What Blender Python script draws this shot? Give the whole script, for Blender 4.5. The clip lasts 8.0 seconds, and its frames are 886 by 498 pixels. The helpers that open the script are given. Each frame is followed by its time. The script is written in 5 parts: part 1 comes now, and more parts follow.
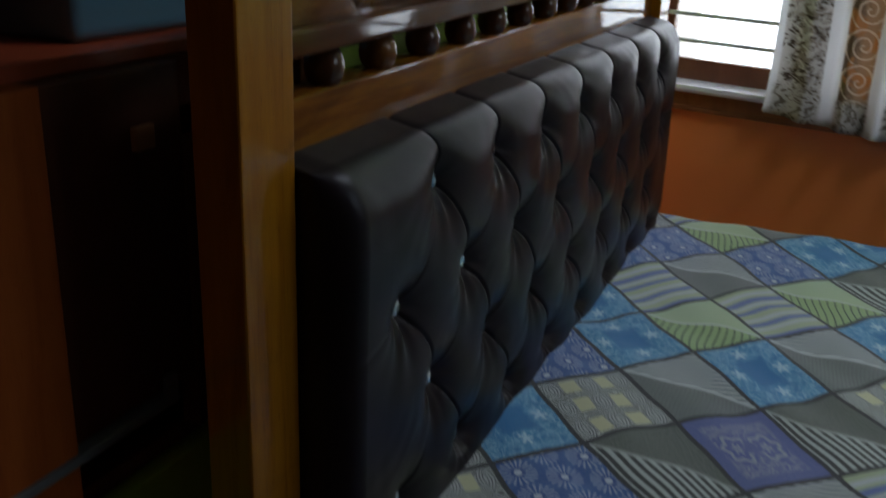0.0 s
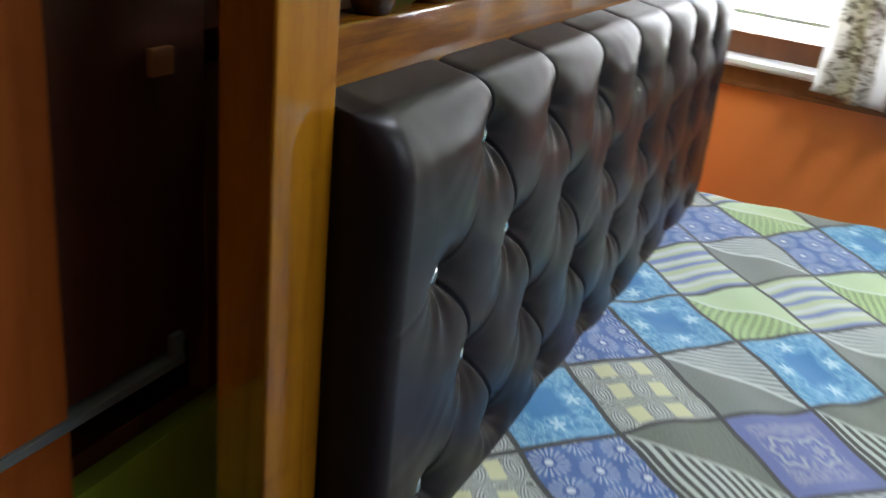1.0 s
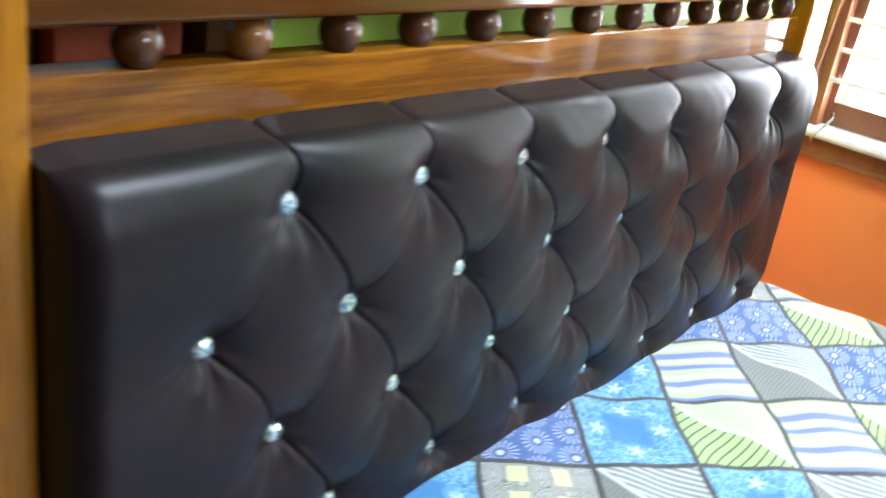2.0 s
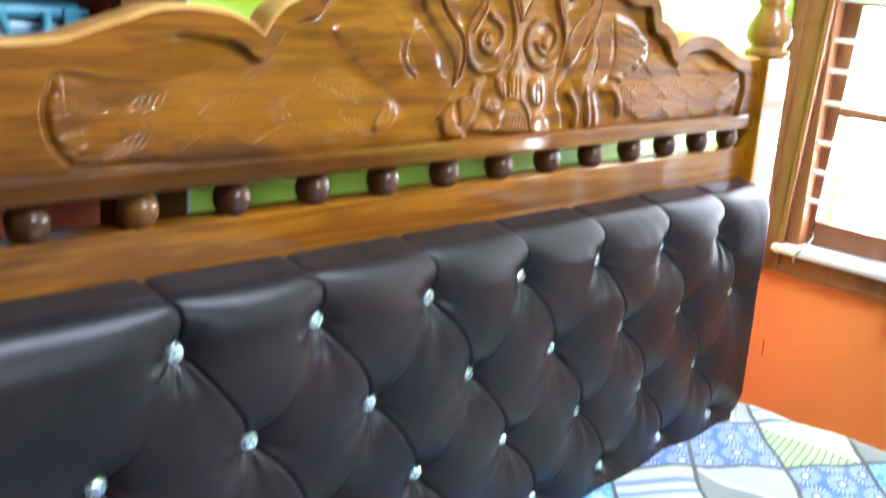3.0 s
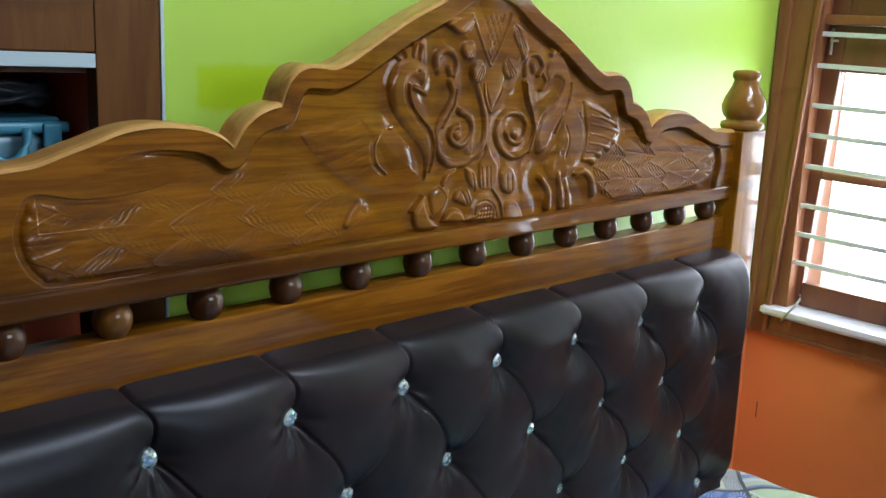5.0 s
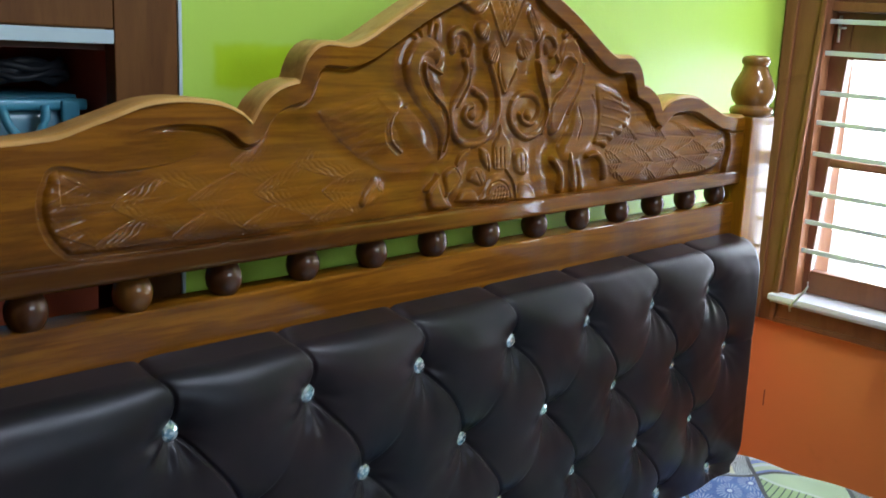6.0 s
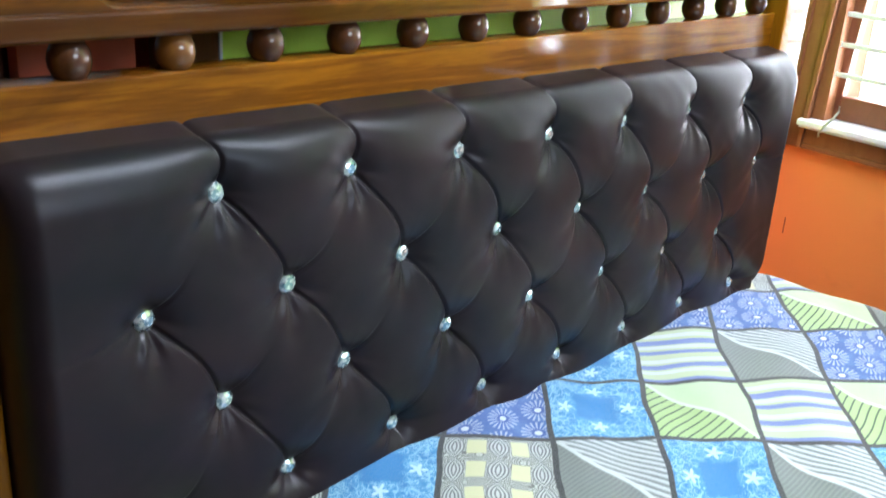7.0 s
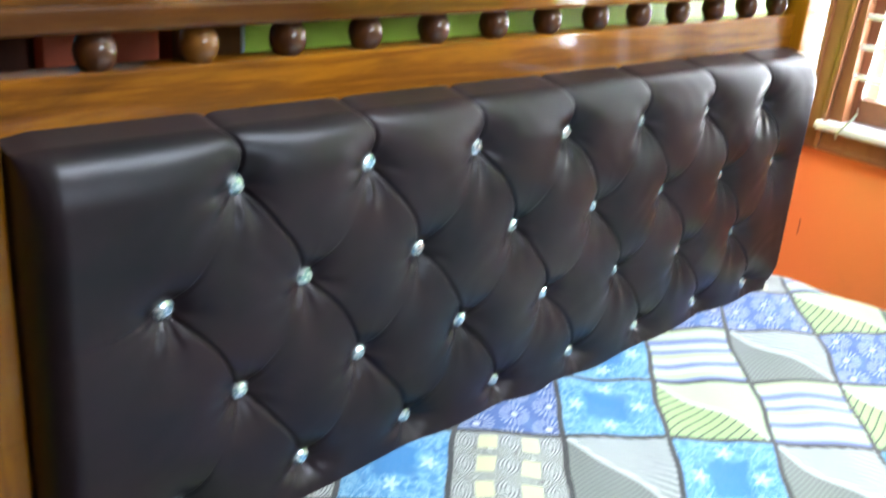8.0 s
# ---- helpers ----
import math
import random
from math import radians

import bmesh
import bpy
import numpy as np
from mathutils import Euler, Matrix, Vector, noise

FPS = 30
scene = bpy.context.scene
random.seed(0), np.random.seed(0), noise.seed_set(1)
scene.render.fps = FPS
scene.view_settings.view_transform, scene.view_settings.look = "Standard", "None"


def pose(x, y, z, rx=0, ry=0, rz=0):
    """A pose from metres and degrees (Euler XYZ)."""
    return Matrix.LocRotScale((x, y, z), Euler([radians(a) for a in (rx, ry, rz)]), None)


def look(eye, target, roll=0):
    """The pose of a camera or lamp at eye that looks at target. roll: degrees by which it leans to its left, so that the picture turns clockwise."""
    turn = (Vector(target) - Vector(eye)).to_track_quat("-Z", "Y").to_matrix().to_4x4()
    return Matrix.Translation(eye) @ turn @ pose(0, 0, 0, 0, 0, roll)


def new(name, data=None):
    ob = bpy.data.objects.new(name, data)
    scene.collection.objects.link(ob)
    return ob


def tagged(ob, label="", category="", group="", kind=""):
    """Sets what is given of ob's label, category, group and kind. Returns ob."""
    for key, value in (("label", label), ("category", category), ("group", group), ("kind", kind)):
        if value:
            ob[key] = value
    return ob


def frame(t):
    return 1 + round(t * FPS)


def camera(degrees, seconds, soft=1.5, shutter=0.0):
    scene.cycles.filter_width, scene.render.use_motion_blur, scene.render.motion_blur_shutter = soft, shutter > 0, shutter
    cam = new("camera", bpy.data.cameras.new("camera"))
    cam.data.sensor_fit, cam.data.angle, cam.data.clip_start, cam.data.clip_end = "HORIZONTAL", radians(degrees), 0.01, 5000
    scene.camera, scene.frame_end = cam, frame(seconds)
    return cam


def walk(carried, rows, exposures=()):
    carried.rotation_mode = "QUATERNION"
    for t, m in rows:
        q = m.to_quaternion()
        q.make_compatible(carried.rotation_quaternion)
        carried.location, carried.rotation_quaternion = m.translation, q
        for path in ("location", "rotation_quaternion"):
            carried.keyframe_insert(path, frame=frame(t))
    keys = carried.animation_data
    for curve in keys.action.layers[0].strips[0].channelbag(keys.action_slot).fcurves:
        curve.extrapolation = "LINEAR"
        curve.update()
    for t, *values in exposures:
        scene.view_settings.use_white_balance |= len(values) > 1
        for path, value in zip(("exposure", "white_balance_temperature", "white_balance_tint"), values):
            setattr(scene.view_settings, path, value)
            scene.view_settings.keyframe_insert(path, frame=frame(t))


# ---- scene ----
cam = camera(50.4, 8.0, shutter=0.7)
PATH = [
    (0, (-0.806, -0.47, 1.317), (0.912, 0.285, 0.627), 2.3),
    (0.5, (-0.865, -0.479, 1.276), (0.87, 0.208, 0.557), 3.3),
    (0.8, (-0.825, -0.448, 1.269), (0.901, 0.255, 0.543), 4.4),
    (1, (-0.718, -0.385, 1.266), (0.974, 0.365, 0.509), 5.9),
    (1.2, (-0.647, -0.394, 1.278), (1.005, 0.43, 0.507), 6.4),
    (2.3, (-0.352, -0.766, 1.333), (1.065, 0.451, 0.617), 8.2),
    (2.5, (-0.34, -0.81, 1.325), (1.062, 0.447, 0.654), 7.0),
    (3, (-0.322, -0.881, 1.388), (1.085, 0.451, 0.891), 3.9),
    (3.5, (-0.315, -0.92, 1.426), (1.089, 0.429, 0.969), 3.3),
    (4, (-0.296, -0.943, 1.439), (1.103, 0.416, 0.996), 3.1),
    (4.5, (-0.293, -0.946, 1.462), (1.103, 0.425, 1.046), 2.6),
    (4.7, (-0.296, -0.94, 1.462), (1.105, 0.429, 1.058), 2.4),
    (6, (-0.322, -0.924, 1.433), (1.08, 0.444, 1.027), 2.3),
    (6.5, (-0.348, -0.912, 1.355), (1.004, 0.418, 0.719), 3.1),
    (7, (-0.361, -0.898, 1.329), (0.986, 0.405, 0.63), 3.7),
    (7.5, (-0.378, -0.901, 1.306), (0.945, 0.388, 0.538), 4.3),
    (7.8, (-0.376, -0.894, 1.324), (0.937, 0.406, 0.558), 4.7),
    (7.9, (-0.374, -0.896, 1.331), (0.94, 0.416, 0.588), 4.5),
    (8, (-0.37, -0.898, 1.336), (0.956, 0.417, 0.62), 4.7),
]
# exposure and white balance of the clip's own camera: dark at first, brighter after the first second; cooler while it looks up
EXPOSURES = [(0.0, -2.1, 6400, 10), (0.5, -2.05, 6400, 10), (0.8, -1.0, 6700, 10), (1.0, -0.2, 6850, 10), (1.2, 0.2, 6800, 10), (2.3, 0.9, 6400, 10),
             (2.5, 0.97, 6350, 10), (3.0, 0.97, 6150, 10), (3.5, 0.3, 6150, 10), (4.0, 0.1, 6150, 10), (4.5, -0.25, 6200, 10), (6.0, -0.5, 6150, 10),
             (6.5, 0.05, 5950, 10), (7.0, 0.56, 6400, 10), (7.5, 0.66, 6500, 10), (8.0, 0.86, 6550, 10)]
walk(cam, [(t, look(eye, target, roll)) for t, eye, target, roll in PATH], EXPOSURES)

# ---- plan, in metres: x along the headboard, y into the wall behind it, z up ----
MID = 0.76                      # the headboard's middle
UNIT = 0.195                    # spacing of the tufting buttons
ROW_Z = (0.995, 0.860, 0.725, 0.591)
BED_TOP = 0.57
BACK_Y, RIGHT_X = 0.205, 2.075  # wall behind the bed, window wall
LEFT_X, FRONT_Y, CEIL_Z = -1.75, -2.40, 2.75

# ---- world and lights ----
world = bpy.data.worlds.new("daylight")
scene.world = world
world.use_nodes = True
wn = world.node_tree
sky = wn.nodes.new("ShaderNodeTexSky")
sky.sky_type, sky.sun_disc = "NISHITA", False
sky.sun_elevation, sky.sun_rotation = radians(48), radians(70)
wn.nodes["Background"].inputs["Strength"].default_value = 0.12
wn.links.new(sky.outputs["Color"], wn.nodes["Background"].inputs["Color"])

sun_lamp = new("sun", bpy.data.lights.new("sun", "SUN"))
sun_lamp.data.energy, sun_lamp.data.angle, sun_lamp.data.color = 1.2, radians(12), (1.0, 0.95, 0.88)
sun_lamp.matrix_world = look((6, 2, 6), (0, 0, 0))


def area(name, eye, target, w, h, watts, color):
    lamp = new(name, bpy.data.lights.new(name, "AREA"))
    lamp.data.shape, lamp.data.size, lamp.data.size_y = "RECTANGLE", w, h
    lamp.data.energy, lamp.data.color = watts, color
    lamp.matrix_world = look(eye, target)
    return lamp


# daylight in the window on both sides of its curtain; the opening behind the camera
# and the tube on the ceiling are unseen sources, added for fill
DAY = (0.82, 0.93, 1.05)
area("window_daylight", (2.30, -0.19, 1.45), (0.0, -0.19, 1.45), 0.46, 1.2, 19, DAY)
# added in the window's unseen far part, for more light from that side
area("window_fill_far", (2.30, -1.01, 1.45), (0.0, -1.01, 1.45), 0.32, 1.2, 16, DAY)
# added fill through an assumed opening in the unseen south wall
area("south_fill", (0.60, -2.45, 1.95), (0.60, 0.0, 1.45), 1.1, 0.50, 14, DAY)
# overhead fill, under a tube light that is added out of view
area("overhead_fill", (1.05, -1.15, CEIL_Z - 0.082), (1.05, -1.15, 0.0), 1.2, 0.05, 46, (0.89, 0.96, 1.07))


# ---- node helpers ----
class Val:
    """A socket with arithmetic, to write textures as formulas."""

    def __init__(self, tree, sock):
        self.t, self.s = tree, sock

    def op(self, kind, *others):
        n = self.t.nodes.new("ShaderNodeMath")
        n.operation = kind
        for k, v in enumerate((self, *others)):
            if isinstance(v, Val):
                self.t.links.new(v.s, n.inputs[k])
            else:
                n.inputs[k].default_value = v
        return Val(self.t, n.outputs[0])

    def __add__(self, o): return self.op("ADD", o)
    def __sub__(self, o): return self.op("SUBTRACT", o)
    def __mul__(self, o): return self.op("MULTIPLY", o)
    def sin(self): return self.op("SINE")
    def abs(self): return self.op("ABSOLUTE")
    def fract(self): return self.op("FRACT")
    def gt(self, o): return self.op("GREATER_THAN", o)
    def max(self, o): return self.op("MAXIMUM", o)
    def min(self, o): return self.op("MINIMUM", o)
    def sqrt(self): return self.op("SQRT")
    def atan2(self, o): return self.op("ARCTAN2", o)
    def soft(self, a, b):
        n = self.t.nodes.new("ShaderNodeMapRange")
        n.interpolation_type = "SMOOTHSTEP"
        n.inputs[1].default_value, n.inputs[2].default_value = a, b
        self.t.links.new(self.s, n.inputs[0])
        return Val(self.t, n.outputs[0])


class Mat:
    """A node material with a Principled shader."""

    def __init__(self, name, color=(0.5, 0.5, 0.5), rough=0.5, metal=0.0, coat=0.0, spec=0.5, sheen=0.0):
        self.m = bpy.data.materials.new(name)
        self.m.use_nodes = True
        self.t = self.m.node_tree
        self.b = self.t.nodes["Principled BSDF"]
        self.b.inputs["Base Color"].default_value = (*color, 1)
        self.b.inputs["Roughness"].default_value = rough
        self.b.inputs["Metallic"].default_value = metal
        self.b.inputs["Coat Weight"].default_value = coat
        self.b.inputs["Coat Roughness"].default_value = 0.08
        self.b.inputs["Specular IOR Level"].default_value = spec
        self.b.inputs["Sheen Weight"].default_value = sheen
        self.tc = self.t.nodes.new("ShaderNodeTexCoord")

    def xyz(self, out="Object", scale=(1, 1, 1)):
        mp = self.t.nodes.new("ShaderNodeMapping")
        mp.inputs["Scale"].default_value = scale
        self.t.links.new(self.tc.outputs[out], mp.inputs["Vector"])
        return mp.outputs["Vector"]

    def split(self, vec):
        n = self.t.nodes.new("ShaderNodeSeparateXYZ")
        self.t.links.new(vec, n.inputs[0])
        return [Val(self.t, n.outputs[k]) for k in range(3)]

    def noise(self, scale, detail=4, rough=0.55, vec=None, distortion=0.0, color=False):
        n = self.t.nodes.new("ShaderNodeTexNoise")
        n.inputs["Scale"].default_value, n.inputs["Detail"].default_value = scale, detail
        n.inputs["Roughness"].default_value, n.inputs["Distortion"].default_value = rough, distortion
        self.t.links.new(vec if vec is not None else self.tc.outputs["Object"], n.inputs["Vector"])
        return n.outputs["Color"] if color else Val(self.t, n.outputs["Fac"])

    def voronoi(self, scale, vec, feature="DISTANCE_TO_EDGE"):
        n = self.t.nodes.new("ShaderNodeTexVoronoi")
        n.feature = feature
        n.inputs["Scale"].default_value = scale
        self.t.links.new(vec, n.inputs["Vector"])
        return Val(self.t, n.outputs["Distance"])

    def ramp(self, val, *stops):
        n = self.t.nodes.new("ShaderNodeValToRGB")
        while len(n.color_ramp.elements) < len(stops):
            n.color_ramp.elements.new(0.5)
        for e, (p, c) in zip(n.color_ramp.elements, stops):
            e.position, e.color = p, (*c, 1)
        self.t.links.new(val.s, n.inputs[0])
        return n.outputs["Color"]

    def mix(self, fac, a, b, blend="MIX"):
        n = self.t.nodes.new("ShaderNodeMix")
        n.data_type, n.blend_type = "RGBA", blend
        for k, v in ((0, fac), (6, a), (7, b)):
            if isinstance(v, Val):
                self.t.links.new(v.s, n.inputs[k])
            elif isinstance(v, (int, float)):
                n.inputs[k].default_value = v
            elif isinstance(v, tuple):
                n.inputs[k].default_value = (*v, 1)
            else:
                self.t.links.new(v, n.inputs[k])
        return n.outputs[2]

    def color(self, sock):
        self.t.links.new(sock, self.b.inputs["Base Color"])
        return self

    def rough(self, val):
        self.t.links.new(val.s, self.b.inputs["Roughness"])
        return self

    def bump(self, val, strength=0.3, dist=0.002):
        n = self.t.nodes.new("ShaderNodeBump")
        n.inputs["Strength"].default_value, n.inputs["Distance"].default_value = strength, dist
        self.t.links.new(val.s, n.inputs["Height"])
        self.t.links.new(n.outputs["Normal"], self.b.inputs["Normal"])
        return self


# ---- materials ----
def wood(name, dark, mid, light, grain=(1.2, 14, 14), rough=0.26, coat=0.5, seed=0.0, spec=0.5, gloss=0.05, streak=0.0):
    k = Mat(name, rough=rough, coat=coat, spec=spec)
    k.b.inputs["Coat Roughness"].default_value = gloss
    mp = k.t.nodes.new("ShaderNodeMapping")
    mp.inputs["Scale"].default_value, mp.inputs["Location"].default_value = grain, (seed, seed * 0.7, seed * 1.3)
    k.t.links.new(k.tc.outputs["Object"], mp.inputs["Vector"])
    v = mp.outputs["Vector"]
    broad = k.noise(1.6, 3, 0.5, v, 1.4)
    fine = k.noise(9.0, 6, 0.7, v, 0.6)
    veins = ((broad * 26.0).sin() * 0.5 + 0.5)
    tone = broad * 0.58 + fine * 0.32 + veins * 0.03 + 0.035
    col = k.ramp(tone, (0.22, dark), (0.46, mid), (0.74, light))
    heart = k.noise(2.4, 4, 0.55, k.xyz("Object", (1.0, 2.2, 3.2)), 1.2)
    col = k.mix(heart.soft(0.50, 0.74) * 0.62 if streak else heart.soft(0.56, 0.74) * 0.55, col, dark)
    if streak:
        # long dark figure bands that wander, and a few knots
        flow = k.noise(1.0, 3, 0.5, k.xyz("Object", (1.3, 1.0, 17.0)), 0.8)
        col = k.mix(flow.soft(0.52, 0.72) * streak, col, dark)
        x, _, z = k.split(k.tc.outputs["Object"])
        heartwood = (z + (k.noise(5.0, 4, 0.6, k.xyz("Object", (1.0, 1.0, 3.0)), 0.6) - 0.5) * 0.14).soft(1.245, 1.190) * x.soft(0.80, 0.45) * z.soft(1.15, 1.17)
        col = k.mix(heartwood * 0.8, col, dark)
        knots = k.voronoi(1.0, k.xyz("Object", (5.0, 1.0, 13.0)), "F1")
        col = k.mix(knots.soft(0.17, 0.04) * streak, col, dark)
    pores = k.noise(46.0, 3, 0.6, v)
    col = k.mix(pores.soft(0.60, 0.74) * 0.45, col, dark)
    k.color(col).rough(fine * 0.14 + (rough - 0.06)).bump(fine + pores * 0.5, 0.10, 0.001)
    return k.m


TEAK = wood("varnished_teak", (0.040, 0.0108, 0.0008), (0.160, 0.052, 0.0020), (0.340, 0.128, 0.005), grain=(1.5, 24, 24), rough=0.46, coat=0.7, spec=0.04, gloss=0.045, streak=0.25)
# teak for the crown's top edge, lightened for the light that falls on it
TEAK_LIT = wood("lit_teak_edge", (0.30, 0.130, 0.030), (0.52, 0.27, 0.075), (0.68, 0.39, 0.13), grain=(1.5, 24, 24), rough=0.45, coat=0.3, seed=1.0, spec=0.2)
TEAK_UP = wood("varnished_teak_upright", (0.085, 0.026, 0.0012), (0.28, 0.104, 0.004), (0.43, 0.18, 0.008), grain=(14, 14, 1.2), rough=0.40, coat=0.55, seed=3.1, spec=0.1)
BALL_WOOD = wood("dark_turned_wood", (0.022, 0.0065, 0.002), (0.050, 0.016, 0.0045), (0.095, 0.034, 0.009), grain=(9, 9, 3), rough=0.45, spec=0.1, coat=1.0, seed=5.0)
BALL_LIGHT = wood("light_turned_wood", (0.12, 0.045, 0.007), (0.27, 0.11, 0.018), (0.42, 0.19, 0.035), grain=(9, 9, 3), rough=0.45, spec=0.1, coat=1.0, seed=7.0)
BALL_MID = wood("brown_turned_wood", (0.06, 0.020, 0.003), (0.14, 0.052, 0.008), (0.22, 0.09, 0.015), grain=(9, 9, 3), rough=0.45, spec=0.1, coat=1.0, seed=7.0)
FRAME_WOOD = wood("painted_window_wood", (0.17, 0.060, 0.023), (0.26, 0.098, 0.038), (0.32, 0.13, 0.054), grain=(10, 10, 1.5), rough=0.5, coat=0.05, seed=2.0, spec=0.25)
SASH_WOOD = wood("red_brown_sash_wood", (0.10, 0.030, 0.014), (0.165, 0.052, 0.024), (0.22, 0.08, 0.036), grain=(8, 8, 2), rough=0.4, coat=0.15, seed=9.0)
CUP_WOOD = wood("walnut_laminate", (0.070, 0.025, 0.006), (0.125, 0.047, 0.011), (0.185, 0.076, 0.020), grain=(12, 12, 0.9), rough=0.5, coat=0.0, seed=4.0, spec=0.2)
CUP_DARK = wood("dark_red_laminate", (0.060, 0.015, 0.006), (0.115, 0.030, 0.010), (0.18, 0.050, 0.016), grain=(10, 10, 1), rough=0.45, coat=0.05, seed=6.0)

CUP_RED = wood("red_brown_veneer", (0.22, 0.048, 0.008), (0.38, 0.090, 0.015), (0.50, 0.135, 0.024), grain=(10, 10, 1), rough=0.5, coat=0.0, seed=6.5, spec=0.15)
ESPRESSO = wood("espresso_laminate", (0.042, 0.010, 0.0045), (0.080, 0.019, 0.0085), (0.12, 0.031, 0.013), grain=(12, 12, 0.9), rough=0.5, coat=0.0, seed=8.0, spec=0.3)

k = Mat("brown_leatherette", (0.016, 0.0125, 0.0125), rough=0.36, spec=0.22)
k.b.inputs["Specular Tint"].default_value = (0.88, 0.92, 1.0, 1)
pores = k.voronoi(420.0, k.xyz(), "F1")
cloud = k.noise(7.0, 4)
k.color(k.ramp(cloud, (0.34, (0.0108, 0.0098, 0.0118)), (0.66, (0.0225, 0.0142, 0.0162))))
k.rough(k.noise(16.0, 3) * 0.12 + 0.28).bump(pores, 0.06, 0.0005)
LEATHER = k.m

k = Mat("cut_crystal", (0.80, 0.92, 0.95), rough=0.09, metal=0.65, coat=1.0)
k.color(k.ramp(k.noise(160.0, 2), (0.40, (0.22, 0.38, 0.45)), (0.58, (0.86, 0.97, 1.0))))
CRYSTAL = k.m


def plaster(name, base, worn, rough=0.45, bumpy=0.12, patch_tone=None):
    k = Mat(name, base, rough)
    big, fine = k.noise(1.7, 5, 0.6), k.noise(60.0, 4)
    stains = k.noise(4.2, 6, 0.65, distortion=0.8)
    col = k.mix(big.soft(0.35, 0.75) * 0.35, base, worn)
    col = k.mix(stains.soft(0.58, 0.80) * 0.35, col, tuple(c * 0.72 for c in base))
    if patch_tone:
        # a rectangle in another tone, with soft ragged edges
        x, _, z = k.split(k.tc.outputs["Object"])
        ragged = (k.noise(40.0, 3) - 0.5) * 0.012
        inside = ((x + ragged - 0.465).abs() * -1.0 + 0.088).soft(-0.006, 0.010) * ((z + ragged - 1.405).abs() * -1.0 + 0.032).soft(-0.005, 0.009)
        col = k.mix(inside, col, patch_tone)
    k.color(col).rough(fine * 0.12 + rough - 0.06).bump(fine + k.noise(6.0, 3) * 1.5, bumpy, 0.003)
    return k.m


GREEN = plaster("lime_green_paint", (0.45, 0.67, 0.078), (0.48, 0.69, 0.13), 0.40, patch_tone=(0.42, 0.62, 0.006))
PLAIN_WALL = plaster("dull_grey_brown_paint", (0.34, 0.30, 0.30), (0.30, 0.26, 0.26), 0.6)
ORANGE = plaster("orange_paint", (0.92, 0.285, 0.080), (0.93, 0.32, 0.11), 0.36)
WHITE_PAINT = plaster("dull_white_ceiling_paint", (0.55, 0.55, 0.53), (0.49, 0.49, 0.47), 0.7)
FLOOR_TILE = plaster("brown_floor", (0.13, 0.095, 0.075), (0.11, 0.08, 0.06), 0.3)
BAR_PAINT = plaster("white_enamel", (0.72, 0.74, 0.75), (0.62, 0.63, 0.63), 0.35, 0.05)
SILL_STONE = plaster("white_marble", (0.82, 0.81, 0.92), (0.72, 0.70, 0.80), 0.22, 0.05)
# the pale edging once more, greyed for the shade behind the bed head
LEDGE_SHADED = plaster("shaded_edging", (0.16, 0.18, 0.19), (0.13, 0.15, 0.16), 0.45, 0.05)
LEDGE = plaster("pale_blue_edging", (0.50, 0.62, 0.68), (0.44, 0.54, 0.60), 0.4, 0.05)
RED_FRONT = plaster("brick_red_laminate", (0.46, 0.085, 0.035), (0.38, 0.07, 0.03), 0.4, 0.05)
TEAL = plaster("teal_plastic", (0.070, 0.27, 0.38), (0.09, 0.33, 0.44), 0.25, 0.04)
BOX_BODY = plaster("smoky_plastic", (0.13, 0.27, 0.35), (0.17, 0.32, 0.40), 0.3, 0.06)
BLACK = plaster("dull_black_cable", (0.030, 0.034, 0.042), (0.05, 0.055, 0.062), 0.40, 0.1)
TAN = plaster("tan_card", (0.40, 0.17, 0.06), (0.34, 0.14, 0.05), 0.6, 0.05)
STEEL = Mat("steel_hook", (0.62, 0.62, 0.62), 0.3, 1.0).m
TICKING = plaster("mattress_ticking", (0.55, 0.55, 0.58), (0.48, 0.48, 0.52), 0.8)

k = Mat("window_glass", (1, 1, 1), rough=0.02)
k.b.inputs["Transmission Weight"].default_value = 1.0
k.b.inputs["IOR"].default_value = 1.1
GLASS = k.m

k = Mat("hazy_daylight", (1, 1, 1), 0.9)
k.b.inputs["Emission Color"].default_value = (1.0, 1.0, 1.0, 1)
k.b.inputs["Emission Strength"].default_value = 5.5
HAZE = k.m


# glow for the added ceiling tube
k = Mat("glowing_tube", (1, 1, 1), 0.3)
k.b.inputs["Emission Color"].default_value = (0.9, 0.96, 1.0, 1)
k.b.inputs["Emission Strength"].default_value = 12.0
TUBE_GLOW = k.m


